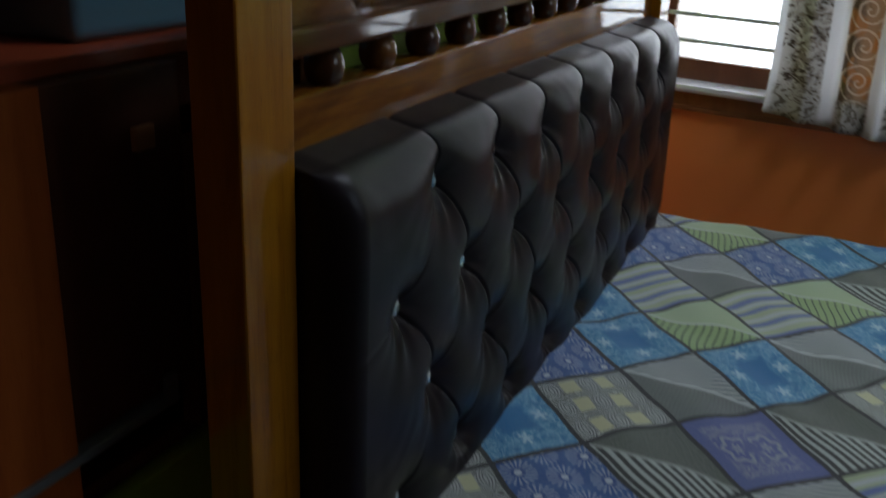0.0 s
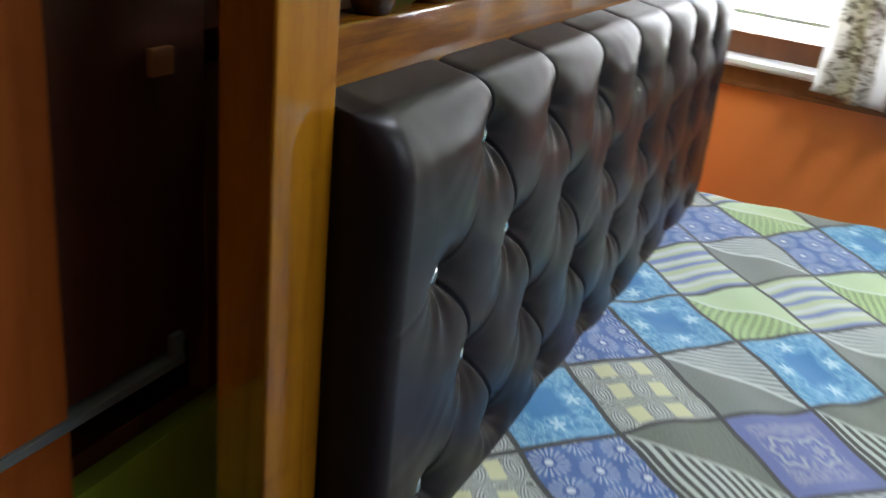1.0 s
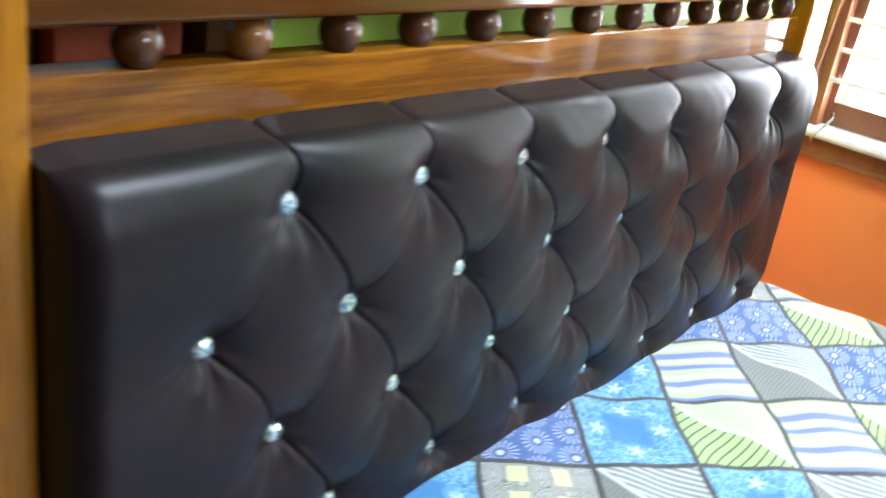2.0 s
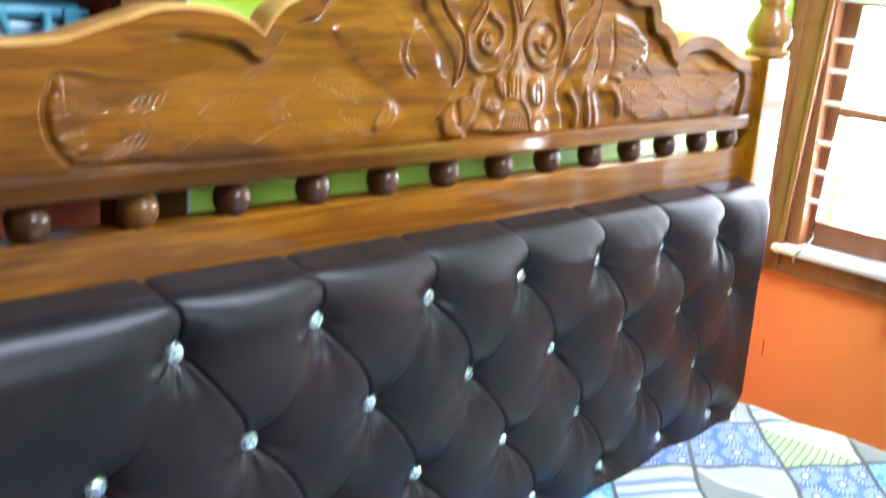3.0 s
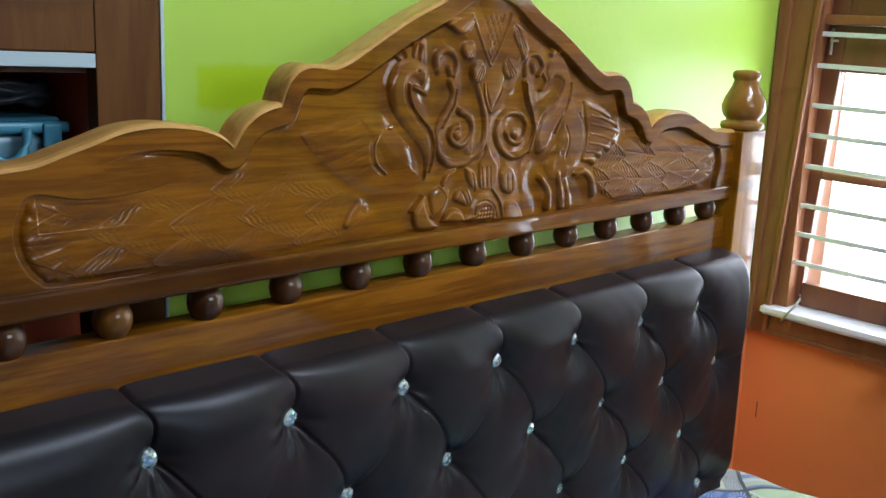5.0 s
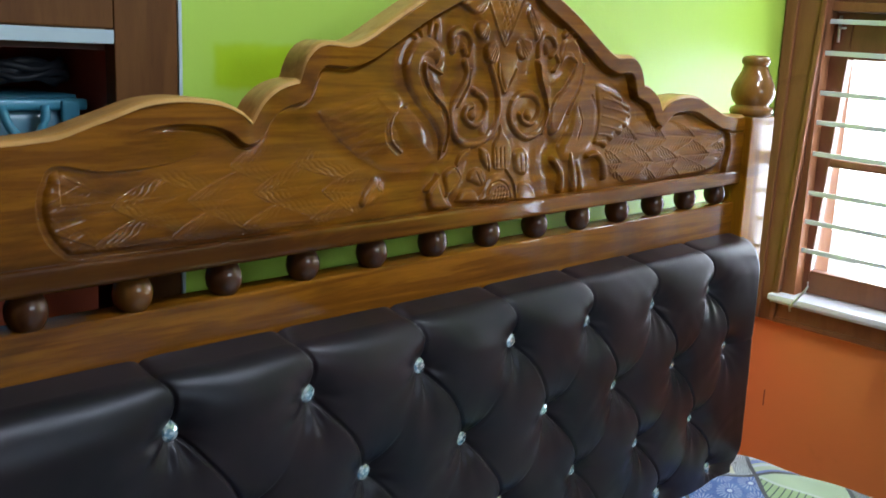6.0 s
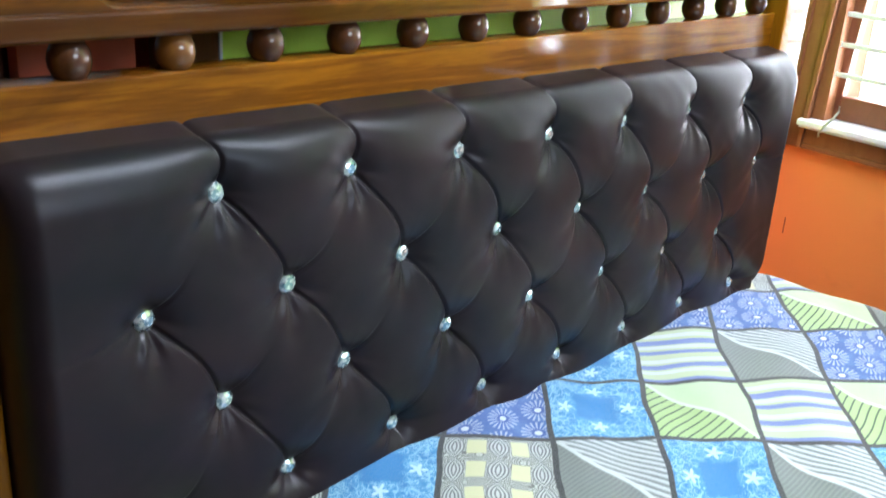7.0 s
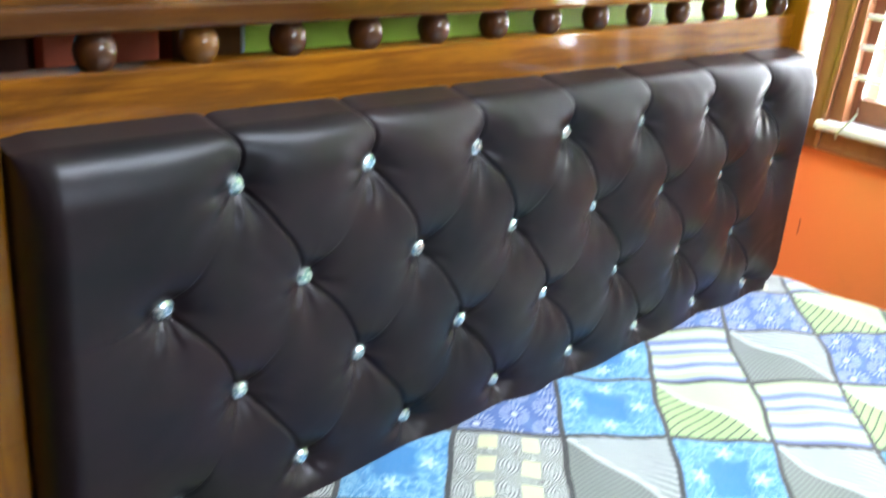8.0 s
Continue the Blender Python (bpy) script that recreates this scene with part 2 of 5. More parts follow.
# printed patchwork: one material a motif; the map runs one unit a patch
def motif(kind):
    k = Mat("print_" + kind, rough=0.85, sheen=0.25)
    a, b, _ = k.split(k.tc.outputs["UV"])
    wob = (k.noise(9.0, 2, vec=k.tc.outputs["UV"]) - 0.5) * 0.006
    a, b = (a + wob).fract(), (b - wob).fract()
    ca, cb = a - 0.5, b - 0.5
    ring = ca.abs().max(cb.abs())
    curve = b - a - (a * 6.283).sin() * 0.045
    lower = curve.soft(-0.012, 0.012)
    line = curve.abs().soft(0.045, 0.02)
    uv = k.tc.outputs["UV"]
    if kind == "blue":
        orn = k.voronoi(12.0, uv).soft(0.075, 0.035) * ring.soft(0.20, 0.24) * k.noise(16.0, 3, vec=uv).soft(0.40, 0.50)
        fine = (k.voronoi(17.0, uv, "F1") * 22.0).sin().soft(0.3, 0.8) * ring.soft(0.24, 0.29) * k.noise(7.0, 2, vec=uv).soft(0.44, 0.56)
        band = (ring + (k.noise(11.0, 3, vec=uv) - 0.5) * 0.10).soft(0.17, 0.21)
        col = k.mix(band * k.noise(8.0, 3, vec=uv).soft(0.30, 0.62) * 0.5, (0.006, 0.215, 0.520), (0.035, 0.32, 0.61))
        curls = (k.voronoi(9.0, uv, "F1") * 46.0).sin().soft(0.55, 0.90) * band * k.noise(10.0, 2, vec=uv).soft(0.42, 0.54)
        col = k.mix(orn.max(fine).max(curls) * 0.72, col, (0.40, 0.70, 0.84))
        for du, dv in ((0.31, 0.0), (-0.31, 0.0), (0.0, 0.31), (0.0, -0.31)):
            fa, fb = ca - du, cb - dv
            r = (fa * fa + fb * fb).sqrt()
            star = (r - (fa.atan2(fb) * 5.0).sin() * 0.030).soft(0.066, 0.050)
            col = k.mix(star, col, (0.55, 0.76, 0.84))
    elif kind == "daisy":
        fa, fb = (a * 2.8).fract() - 0.5, (b * 2.8 + (a * 2.8).op("FLOOR") * 0.5).fract() - 0.5
        r = (fa * fa + fb * fb).sqrt()
        rays = (fa.atan2(fb) * 18.0).sin().soft(-0.2, 0.6) * r.soft(0.50, 0.44) * r.soft(0.15, 0.20)
        dot = r.soft(0.115, 0.085)
        col = k.mix(k.noise(5.0, 2, vec=uv).soft(0.42, 0.66) * 0.45, (0.028, 0.115, 0.40), (0.11, 0.255, 0.53))
        col = k.mix(rays * 0.75, col, (0.56, 0.60, 0.74))
        col = k.mix(r.soft(0.20, 0.16) * 0.6, col, (0.02, 0.07, 0.32))
        col = k.mix(dot, col, (0.72, 0.75, 0.80))
    elif kind == "yellow":
        fa, fb = (ca * 2.7 + 0.5).fract() - 0.5, (b * 3.0).fract() - 0.5
        oval = fa.abs() * 3.9 + (fb * fb) * 3.7
        rings = (oval * 19.0 + 0.5).sin().soft(-0.4, 0.3)
        tangle = ((k.voronoi(7.0, uv, "F1") + (b * 9.0).sin() * 0.06) * 62.0).sin().soft(-0.3, 0.5)
        ground = k.mix(tangle, (0.16, 0.165, 0.15), (0.58, 0.59, 0.54))
        ground = k.mix(fb.abs().soft(0.33, 0.30) * fa.abs().soft(0.27, 0.30), ground, (0.72, 0.69, 0.40))
        col = k.mix(oval.soft(1.02, 0.98), ground, k.mix(rings, (0.17, 0.175, 0.18), (0.60, 0.61, 0.58)))
        col = k.mix(oval.soft(0.16, 0.10), col, (0.60, 0.60, 0.58))
    elif kind == "green":
        lines = ((a + b * 0.9) * 54.0).sin().soft(0.66, 0.90)
        low = k.mix(lines, (0.40, 0.55, 0.22), (0.06, 0.10, 0.05))
        col = k.mix(lower, (0.53, 0.65, 0.39), low)
        col = k.mix(line, col, (0.66, 0.72, 0.60))
    elif kind == "stripe":
        w = b + (a * 3.1).sin() * 0.006
        col = k.ramp(w, (0.0, (0.50, 0.57, 0.33)), (1.0, (0.52, 0.58, 0.36)))
        for c0, hw, c in ((0.14, 0.035, (0.62, 0.65, 0.66)), (0.27, 0.045, (0.16, 0.22, 0.52)), (0.36, 0.025, (0.62, 0.65, 0.66)), (0.45, 0.03, (0.16, 0.22, 0.52)),
                          (0.60, 0.03, (0.62, 0.65, 0.66)), (0.70, 0.04, (0.16, 0.22, 0.52)), (0.80, 0.025, (0.62, 0.65, 0.66)), (0.97, 0.04, (0.16, 0.22, 0.52))):
            col = k.mix((w - c0).abs().soft(hw + 0.004, hw - 0.004), col, c)
    elif kind == "wave":
        thin = ((b - a * 0.45) * 88.0).sin().soft(-0.35, 0.25)
        up = k.mix(thin, (0.21, 0.23, 0.23), (0.58, 0.60, 0.60))
        ribs = ((a + b) * 110.0).sin().soft(-0.3, 0.6)
        low = k.mix(ribs, (0.17, 0.19, 0.175), (0.215, 0.235, 0.215))
        col = k.mix(lower, up, low)
        col = k.mix(line, col, (0.62, 0.64, 0.63))
    elif kind == "dark":
        bw = (a * 66.0).sin().soft(-0.15, 0.25)
        low = k.mix(bw, (0.035, 0.04, 0.035), (0.55, 0.58, 0.55))
        up = k.mix(k.noise(60.0, 2, vec=uv).soft(0.4, 0.6), (0.10, 0.115, 0.095), (0.19, 0.205, 0.165))
        col = k.mix(lower, up, low)
        col = k.mix(line * 0.7, col, (0.50, 0.52, 0.48))
    else:
        fa = ca.abs() - 0.17
        r = (fa * fa + cb * cb * 0.7).sqrt()
        orn = ((r * 60.0 + (fa.atan2(cb) * 6.0).sin() * 1.2).sin().soft(0.1, 0.6) * r.soft(0.20, 0.16)).max((k.voronoi(13.0, uv) * 14.0).sin().soft(0.5, 0.9) * ring.soft(0.38, 0.33) * r.soft(0.17, 0.20))
        col = k.mix(k.noise(40.0, 2, vec=uv).soft(0.35, 0.7) * 0.5, (0.10, 0.13, 0.40), (0.20, 0.23, 0.48))
        col = k.mix(orn * ring.soft(0.05, 0.09) * 0.8, col, (0.44, 0.46, 0.50))
    edge = ca.abs().max(cb.abs()) * -1.0 + k.noise(14.0, 3, vec=uv) * 0.016 + 0.492
    col = k.mix(edge.soft(0.034, 0.022), col, (0.020, 0.023, 0.026))
    weave = k.noise(700.0, 1)
    k.color(k.mix(weave.soft(0.35, 0.65) * 0.14, k.mix(1.0, col, (0.78, 0.83, 0.86), "MULTIPLY"), (0.36, 0.37, 0.39)))
    k.bump(weave + k.noise(30.0, 3) * 2.0, 0.10, 0.002)
    return k.m


MOTIFS = ("blue", "daisy", "yellow", "green", "stripe", "wave", "dark", "medallion")
PRINTS = [motif(n) for n in MOTIFS]

# sheer curtain with printed upright bands
k = Mat("printed_curtain", rough=0.9, sheen=0.3)
k.b.inputs["Subsurface Weight"].default_value = 0.0
a, b, _ = k.split(k.tc.outputs["UV"])
band = (a * 2.0).fract()
which = (a.fract()).gt(0.5)
cell = k.xyz("UV", (1.0, 0.66, 1.0))
flower = k.noise(13.0, 3, 0.55, cell, 1.2)
petal = (k.noise(9.0, 2, 0.5, cell, 1.6) * 22.0).sin()
dark_print = k.mix(flower.soft(0.36, 0.60) * (band - 0.55).abs().soft(0.38, 0.16), (0.66, 0.64, 0.61), (0.34, 0.29, 0.24))
dark_print = k.mix(petal.soft(-0.1, 0.6) * flower.soft(0.40, 0.54), dark_print, (0.13, 0.10, 0.075))
fa, fb = band - 0.55, ((b * 2.1).fract() - 0.5) * 0.75
radius = (fa * fa + fb * fb).sqrt()
curl = (fa.atan2(fb) + radius * 38.0 + flower * 2.0).sin()
tan_print = k.mix((band + flower * 0.5).soft(0.55, 0.85), (0.20, 0.14, 0.09), (0.44, 0.30, 0.19))
tan_print = k.mix(k.noise(3.0, 2, 0.5, cell, 0.8).soft(0.52, 0.60), tan_print, (0.50, 0.26, 0.11))
tan_print = k.mix(curl.soft(0.45, 0.85) * radius.soft(0.5, 0.4), tan_print, (0.68, 0.58, 0.46))
printed = k.mix(which, dark_print, tan_print)
inband = (band - 0.5).abs().soft(0.345, 0.315)
col = k.mix(inband, (0.84, 0.84, 0.84), printed)
hem = (b + k.noise(2.0, 1, 0.5, cell) * 0.25).soft(0.60, 0.50)
hem_print = k.mix(petal.soft(-0.2, 0.6), (0.56, 0.54, 0.50), (0.20, 0.17, 0.13))
col = k.mix(hem * (a * 2.0 + 0.5).fract().op("SUBTRACT", 0.5).abs().soft(0.10, 0.20), col, hem_print)
k.color(col).bump(k.noise(900.0, 1), 0.1, 0.001)
tr = k.t.nodes.new("ShaderNodeBsdfTranslucent")
k.t.links.new(col, tr.inputs["Color"])
ms = k.t.nodes.new("ShaderNodeMixShader")
ms.inputs[0].default_value = 0.55
k.t.links.new(k.b.outputs[0], ms.inputs[1])
k.t.links.new(tr.outputs[0], ms.inputs[2])
k.t.links.new(ms.outputs[0], k.t.nodes["Material Output"].inputs["Surface"])
CURTAIN = k.m


# ---- mesh helpers ----
def bm_box(x0, y0, z0, x1, y1, z1, bevel=0.0, seg=2):
    bm = bmesh.new()
    bmesh.ops.create_cube(bm, size=1.0)
    for v in bm.verts:
        v.co = Vector(((x0 + x1) / 2 + v.co.x * (x1 - x0), (y0 + y1) / 2 + v.co.y * (y1 - y0), (z0 + z1) / 2 + v.co.z * (z1 - z0)))
    if bevel:
        bmesh.ops.bevel(bm, geom=bm.edges[:], offset=bevel, segments=seg, profile=0.6, affect="EDGES")
    return bm


def bm_merge(*bms):
    out = bms[0]
    for o in bms[1:]:
        me = bpy.data.meshes.new("tmp")
        o.to_mesh(me)
        out.from_mesh(me)
        bpy.data.meshes.remove(me)
        o.free()
    return out


def bm_lathe(profile, n=24):
    """A turned body about z from (radius, height) pairs."""
    bm = bmesh.new()
    rings = []
    for r, z in profile:
        rings.append([bm.verts.new((r * math.cos(2 * math.pi * i / n), r * math.sin(2 * math.pi * i / n), z)) for i in range(n)])
    for p, q in zip(rings, rings[1:]):
        for i in range(n):
            bm.faces.new((p[i], p[(i + 1) % n], q[(i + 1) % n], q[i]))
    bm.faces.new(rings[0][::-1])
    bm.faces.new(rings[-1])
    return bm


def bm_tube(points, r, n=8):
    """A round rod along points."""
    bm = bmesh.new()
    pts = [Vector(p) for p in points]
    rings = []
    for i, p in enumerate(pts):
        d = (pts[min(i + 1, len(pts) - 1)] - pts[max(i - 1, 0)]).normalized()
        s = d.cross(Vector((0.31, 0.17, 0.93))).normalized()
        u = s.cross(d)
        rings.append([bm.verts.new(p + r * (math.cos(2 * math.pi * j / n) * s + math.sin(2 * math.pi * j / n) * u)) for j in range(n)])
    for p, q in zip(rings, rings[1:]):
        for i in range(n):
            bm.faces.new((p[i], p[(i + 1) % n], q[(i + 1) % n], q[i]))
    bm.faces.new(rings[0][::-1])
    bm.faces.new(rings[-1])
    return bm


def obj(name, bm, mat, smooth=False, at=None):
    bmesh.ops.recalc_face_normals(bm, faces=bm.faces[:])
    me = bpy.data.meshes.new(name)
    bm.to_mesh(me)
    bm.free()
    me.materials.append(mat)
    if smooth:
        me.polygons.foreach_set("use_smooth", [True] * len(me.polygons))
    ob = new(name, me)
    if at is not None:
        ob.location = at
    return ob


def world_of(ob):
    m = ob.matrix_basis.copy()
    return world_of(ob.parent) @ ob.matrix_parent_inverse @ m if ob.parent else m


def part(name, bm, mat, parent, label="", smooth=False, at=None):
    ob = obj(name, bm, mat, smooth, at)
    ob.parent, ob.matrix_parent_inverse = parent, world_of(parent).inverted()
    return tagged(ob, label)


def thing(name, at, label, category, kind=""):
    ob = new(name)
    ob.location = at
    ob.empty_display_size = 0.1
    return tagged(ob, label, category, "", kind)


def grid_mesh(name, xs, ys, zs, mats, uv=None, slots=None, smooth=True):
    """A sheet from 2D arrays of coordinates."""
    r, c = xs.shape
    me = bpy.data.meshes.new(name)
    idx = np.arange(r * c).reshape(r, c)
    quads = np.stack((idx[:-1, :-1], idx[:-1, 1:], idx[1:, 1:], idx[1:, :-1]), -1).reshape(-1, 4)
    me.from_pydata(np.stack((xs, ys, zs), -1).reshape(-1, 3).tolist(), [], quads.tolist())
    for m in mats:
        me.materials.append(m)
    if smooth:
        me.polygons.foreach_set("use_smooth", [True] * len(me.polygons))
    if uv is not None:
        lay = me.uv_layers.new(name="print")
        co = np.stack(uv, -1).reshape(-1, 2)[quads.reshape(-1)]
        lay.data.foreach_set("uv", co.reshape(-1))
    if slots is not None:
        me.polygons.foreach_set("material_index", slots.reshape(-1))
    me.update()
    return me


# ---- the room ----
def slab(name, x0, y0, z0, x1, y1, z1, mat, label, category, kind="structure"):
    return tagged(obj(name, bm_box(x0, y0, z0, x1, y1, z1), mat), label, category, "", kind)


DADO_Z = 0.815
slab("floor", LEFT_X, FRONT_Y, -0.12, RIGHT_X, BACK_Y, 0.0, FLOOR_TILE, "plain brown bedroom floor", "floor")
slab("ceiling", LEFT_X - 0.2, FRONT_Y - 0.2, CEIL_Z, RIGHT_X + 0.2, 0.9, CEIL_Z + 0.12, WHITE_PAINT, "dull white painted ceiling", "ceiling")
# wall behind the bed: lime green above, orange below on the window side
slab("wall_north", 0.324, BACK_Y, DADO_Z, RIGHT_X, BACK_Y + 0.2, CEIL_Z, GREEN, "glossy lime green painted wall", "wall")
slab("wall_north_lower", 1.0, BACK_Y, 0.0, RIGHT_X, BACK_Y + 0.2, DADO_Z, ORANGE, "orange painted lower wall", "wall")
slab("wall_north_base", LEFT_X, BACK_Y, 0.0, 1.0, BACK_Y + 0.2, 0.675, GREEN, "lime green wall below the cupboard", "wall")
slab("wall_north_behind_bed", 0.324, BACK_Y, 0.675, 1.0, BACK_Y + 0.2, DADO_Z, GREEN, "lime green wall behind the bed", "wall")
# window wall, with an opening
WIN_Y0, WIN_Y1, WIN_Z0, WIN_Z1 = -1.20, 0.105, 0.825, 2.08
slab("wall_east_lower", RIGHT_X, FRONT_Y, 0.0, RIGHT_X + 0.2, BACK_Y + 0.2, 0.76, ORANGE, "orange painted lower wall under the window", "wall")
slab("wall_east_apron", RIGHT_X, FRONT_Y, 0.76, RIGHT_X + 0.2, BACK_Y + 0.2, WIN_Z0, FRAME_WOOD, "brown band under the window", "wall")
slab("wall_east_upper", RIGHT_X, FRONT_Y, WIN_Z1, RIGHT_X + 0.2, BACK_Y + 0.2, CEIL_Z, GREEN, "lime green wall over the window", "wall")
slab("wall_east_side", RIGHT_X, FRONT_Y, WIN_Z0, RIGHT_X + 0.2, WIN_Y0, WIN_Z1, GREEN, "lime green wall beside the window", "wall")
slab("wall_east_corner", RIGHT_X, WIN_Y1, WIN_Z0, RIGHT_X + 0.2, BACK_Y + 0.2, WIN_Z1, FRAME_WOOD, "narrow wall between window and corner", "wall")
# walls out of sight, toned for their bounce; the opening is added for fill
# unseen; its dark tone is chosen to cut bounce onto the bed's left
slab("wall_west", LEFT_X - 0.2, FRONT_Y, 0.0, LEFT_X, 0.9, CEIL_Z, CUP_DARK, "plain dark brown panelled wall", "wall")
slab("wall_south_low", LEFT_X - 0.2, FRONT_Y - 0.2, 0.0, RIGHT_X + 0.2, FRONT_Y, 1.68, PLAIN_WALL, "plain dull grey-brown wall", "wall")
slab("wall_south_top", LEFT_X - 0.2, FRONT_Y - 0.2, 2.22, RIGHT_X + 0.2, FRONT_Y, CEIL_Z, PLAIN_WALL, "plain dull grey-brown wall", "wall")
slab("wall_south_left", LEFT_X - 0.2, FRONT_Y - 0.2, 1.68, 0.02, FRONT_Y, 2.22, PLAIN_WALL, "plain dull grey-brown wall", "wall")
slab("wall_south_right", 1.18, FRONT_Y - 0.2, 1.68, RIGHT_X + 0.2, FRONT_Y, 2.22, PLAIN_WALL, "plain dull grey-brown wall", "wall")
# unseen slab, added to keep daylight from leaking in behind the cupboard
slab("north_light_block", LEFT_X - 0.2, 0.66, 0.0, RIGHT_X + 0.2, 0.86, CEIL_Z, PLAIN_WALL, "unseen slab behind the cupboard against stray daylight", "wall")
slab("ground", -40, -40, -0.3, 40, 40, -0.14, FLOOR_TILE, "pale dusty ground outside the house", "ground")

# bright hazy daylight outside the window
me = bpy.data.meshes.new("backdrop")
me.from_pydata([(9, -14, -2), (9, 8, -2), (9, 8, 9), (9, -14, 9)], [], [(0, 1, 2, 3)])
me.materials.append(HAZE)
tagged(new("backdrop", me), "white overexposed daylight outside the window", "backdrop", "", "structure")

# ---- unseen tube light, added on the ceiling as a source from above ----
tube = thing("added_tube_light", (1.05, -1.15, CEIL_Z), "unseen tube light added on the ceiling as a source from above", "ceiling light")
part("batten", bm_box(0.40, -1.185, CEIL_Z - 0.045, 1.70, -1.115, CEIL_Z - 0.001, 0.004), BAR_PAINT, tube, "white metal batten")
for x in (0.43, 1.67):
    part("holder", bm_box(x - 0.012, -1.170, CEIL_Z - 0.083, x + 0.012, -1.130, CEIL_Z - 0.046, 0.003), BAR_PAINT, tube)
part("tube", bm_tube([(0.443, -1.15, CEIL_Z - 0.066), (1.657, -1.15, CEIL_Z - 0.066)], 0.013, 12), TUBE_GLOW, tube, "glowing tube of the added light", True)

tagged(obj("wall_scratch", bm_box(RIGHT_X - 0.0006, 0.1535, 0.516, RIGHT_X + 0.001, 0.1570, 0.562, 0.0004), RED_FRONT), "short dark scratch in the orange paint", "scratch", "", "structure")

# ---- window in the east wall ----
def view_skewed(bm):
    """Skews the window to fit the camera's view: its inner uprights lean and it drops away from the corner."""
    for v in bm.verts:
        v.co.z += 0.035 * (v.co.y - 0.10)
        v.co.y -= 0.055 * (v.co.z - 1.48) * min(max((0.190 - v.co.y) / 0.05, 0.0), 1.0)
    return bm


win = thing("window_1", (RIGHT_X, WIN_Y1, WIN_Z0), "brown wooden window with white horizontal bars", "window", "structure")
FX = RIGHT_X - 0.018


def moulded_jamb(y0, y1, z0, z1):
    """An upright frame member with stepped mouldings towards the opening."""
    return bm_merge(bm_box(FX, y0, z0, RIGHT_X + 0.06, y1, z1, 0.003), bm_box(FX - 0.008, y0, z0, FX + 0.02, y0 + 0.014, z1, 0.003),
                    bm_box(FX - 0.012, y1 - 0.03, z0, FX + 0.02, y1 - 0.001, z1, 0.004))


part("jamb", view_skewed(moulded_jamb(0.104, BACK_Y - 0.002, 0.765, WIN_Z1 + 0.06)), FRAME_WOOD, win, "moulded brown jamb in the room's corner")
part("jamb", view_skewed(moulded_jamb(-1.29, -1.195, 0.765, WIN_Z1 + 0.06)), FRAME_WOOD, win)
part("window_head", view_skewed(bm_box(FX, -1.195, WIN_Z1 - 0.02, RIGHT_X + 0.06, 0.104, WIN_Z1 + 0.06, 0.004)), FRAME_WOOD, win)
part("apron", view_skewed(bm_merge(bm_box(FX, -1.195, 0.765, RIGHT_X + 0.05, 0.104, 0.822, 0.003), bm_box(FX - 0.006, -1.195, 0.764, FX + 0.02, 0.104, 0.778, 0.003))), FRAME_WOOD, win)
part("window_sill", view_skewed(bm_merge(bm_box(2.028, -1.25, 0.826, RIGHT_X + 0.12, 0.122, 0.843, 0.004), bm_box(2.036, -1.245, 0.820, RIGHT_X, 0.117, 0.827, 0.002))), SILL_STONE, win, "white marble sill")
SX = RIGHT_X + 0.045
for y_left, y_right in ((0.104, -0.31), (-0.312, -0.755), (-0.757, -1.195)):
    for z0, z1 in ((0.845, 1.575), (1.60, 2.06)):
        sash = part("sash", view_skewed(bm_merge(bm_box(SX, y_left - 0.046, z0, SX + 0.035, y_left, z1, 0.003), bm_box(SX, y_right, z0, SX + 0.035, y_right + 0.046, z1, 0.003),
                                     bm_box(SX + 0.001, y_right + 0.046, z0, SX + 0.034, y_left - 0.046, z0 + 0.062, 0.003),
                                     bm_box(SX + 0.001, y_right + 0.046, z1 - 0.115 if z0 < 1 else z1 - 0.06, SX + 0.034, y_left - 0.046, z1, 0.003),
                                     bm_box(SX + 0.001, y_right + 0.046, 1.186 if z0 < 1 else 1.80, SX + 0.034, y_left - 0.046, 1.208 if z0 < 1 else 1.825, 0.003))), SASH_WOOD, win)
        mid0, mid1, top = (1.186, 1.208, z1 - 0.115) if z0 < 1 else (1.80, 1.825, z1 - 0.06)
        for p0, p1 in ((z0 + 0.062, mid0), (mid1, top)):
            pane = part("pane", view_skewed(bm_box(SX + 0.015, y_right + 0.046, p0, SX + 0.019, y_left - 0.046, p1)), GLASS, sash)
            pane.visible_shadow = False
part("transom", view_skewed(bm_box(FX + 0.03, -1.195, 1.576, RIGHT_X + 0.09, 0.104, 1.599, 0.003)), FRAME_WOOD, win)
for z in (0.964, 1.040, 1.116, 1.218, 1.298, 1.373, 1.473, 1.551, 1.66, 1.74, 1.82, 1.90, 1.98):
    part("bar", view_skewed(bm_box(RIGHT_X + 0.012, -1.195, z - 0.006, RIGHT_X + 0.020, 0.106, z + 0.006, 0.002)), BAR_PAINT, win, "white painted iron bar")
hook_pts = [(2.05, 0.062, 0.890), (2.045, 0.058, 0.878), (2.036, 0.068, 0.857), (2.026, 0.082, 0.836), (2.020, 0.090, 0.818), (2.022, 0.088, 0.810)]
part("hook", bm_merge(bm_tube(hook_pts, 0.0032, 6), bm_lathe([(0.007, 0.876), (0.007, 0.884)], 10)), STEEL, win, "small steel hook stay on the sill", True)
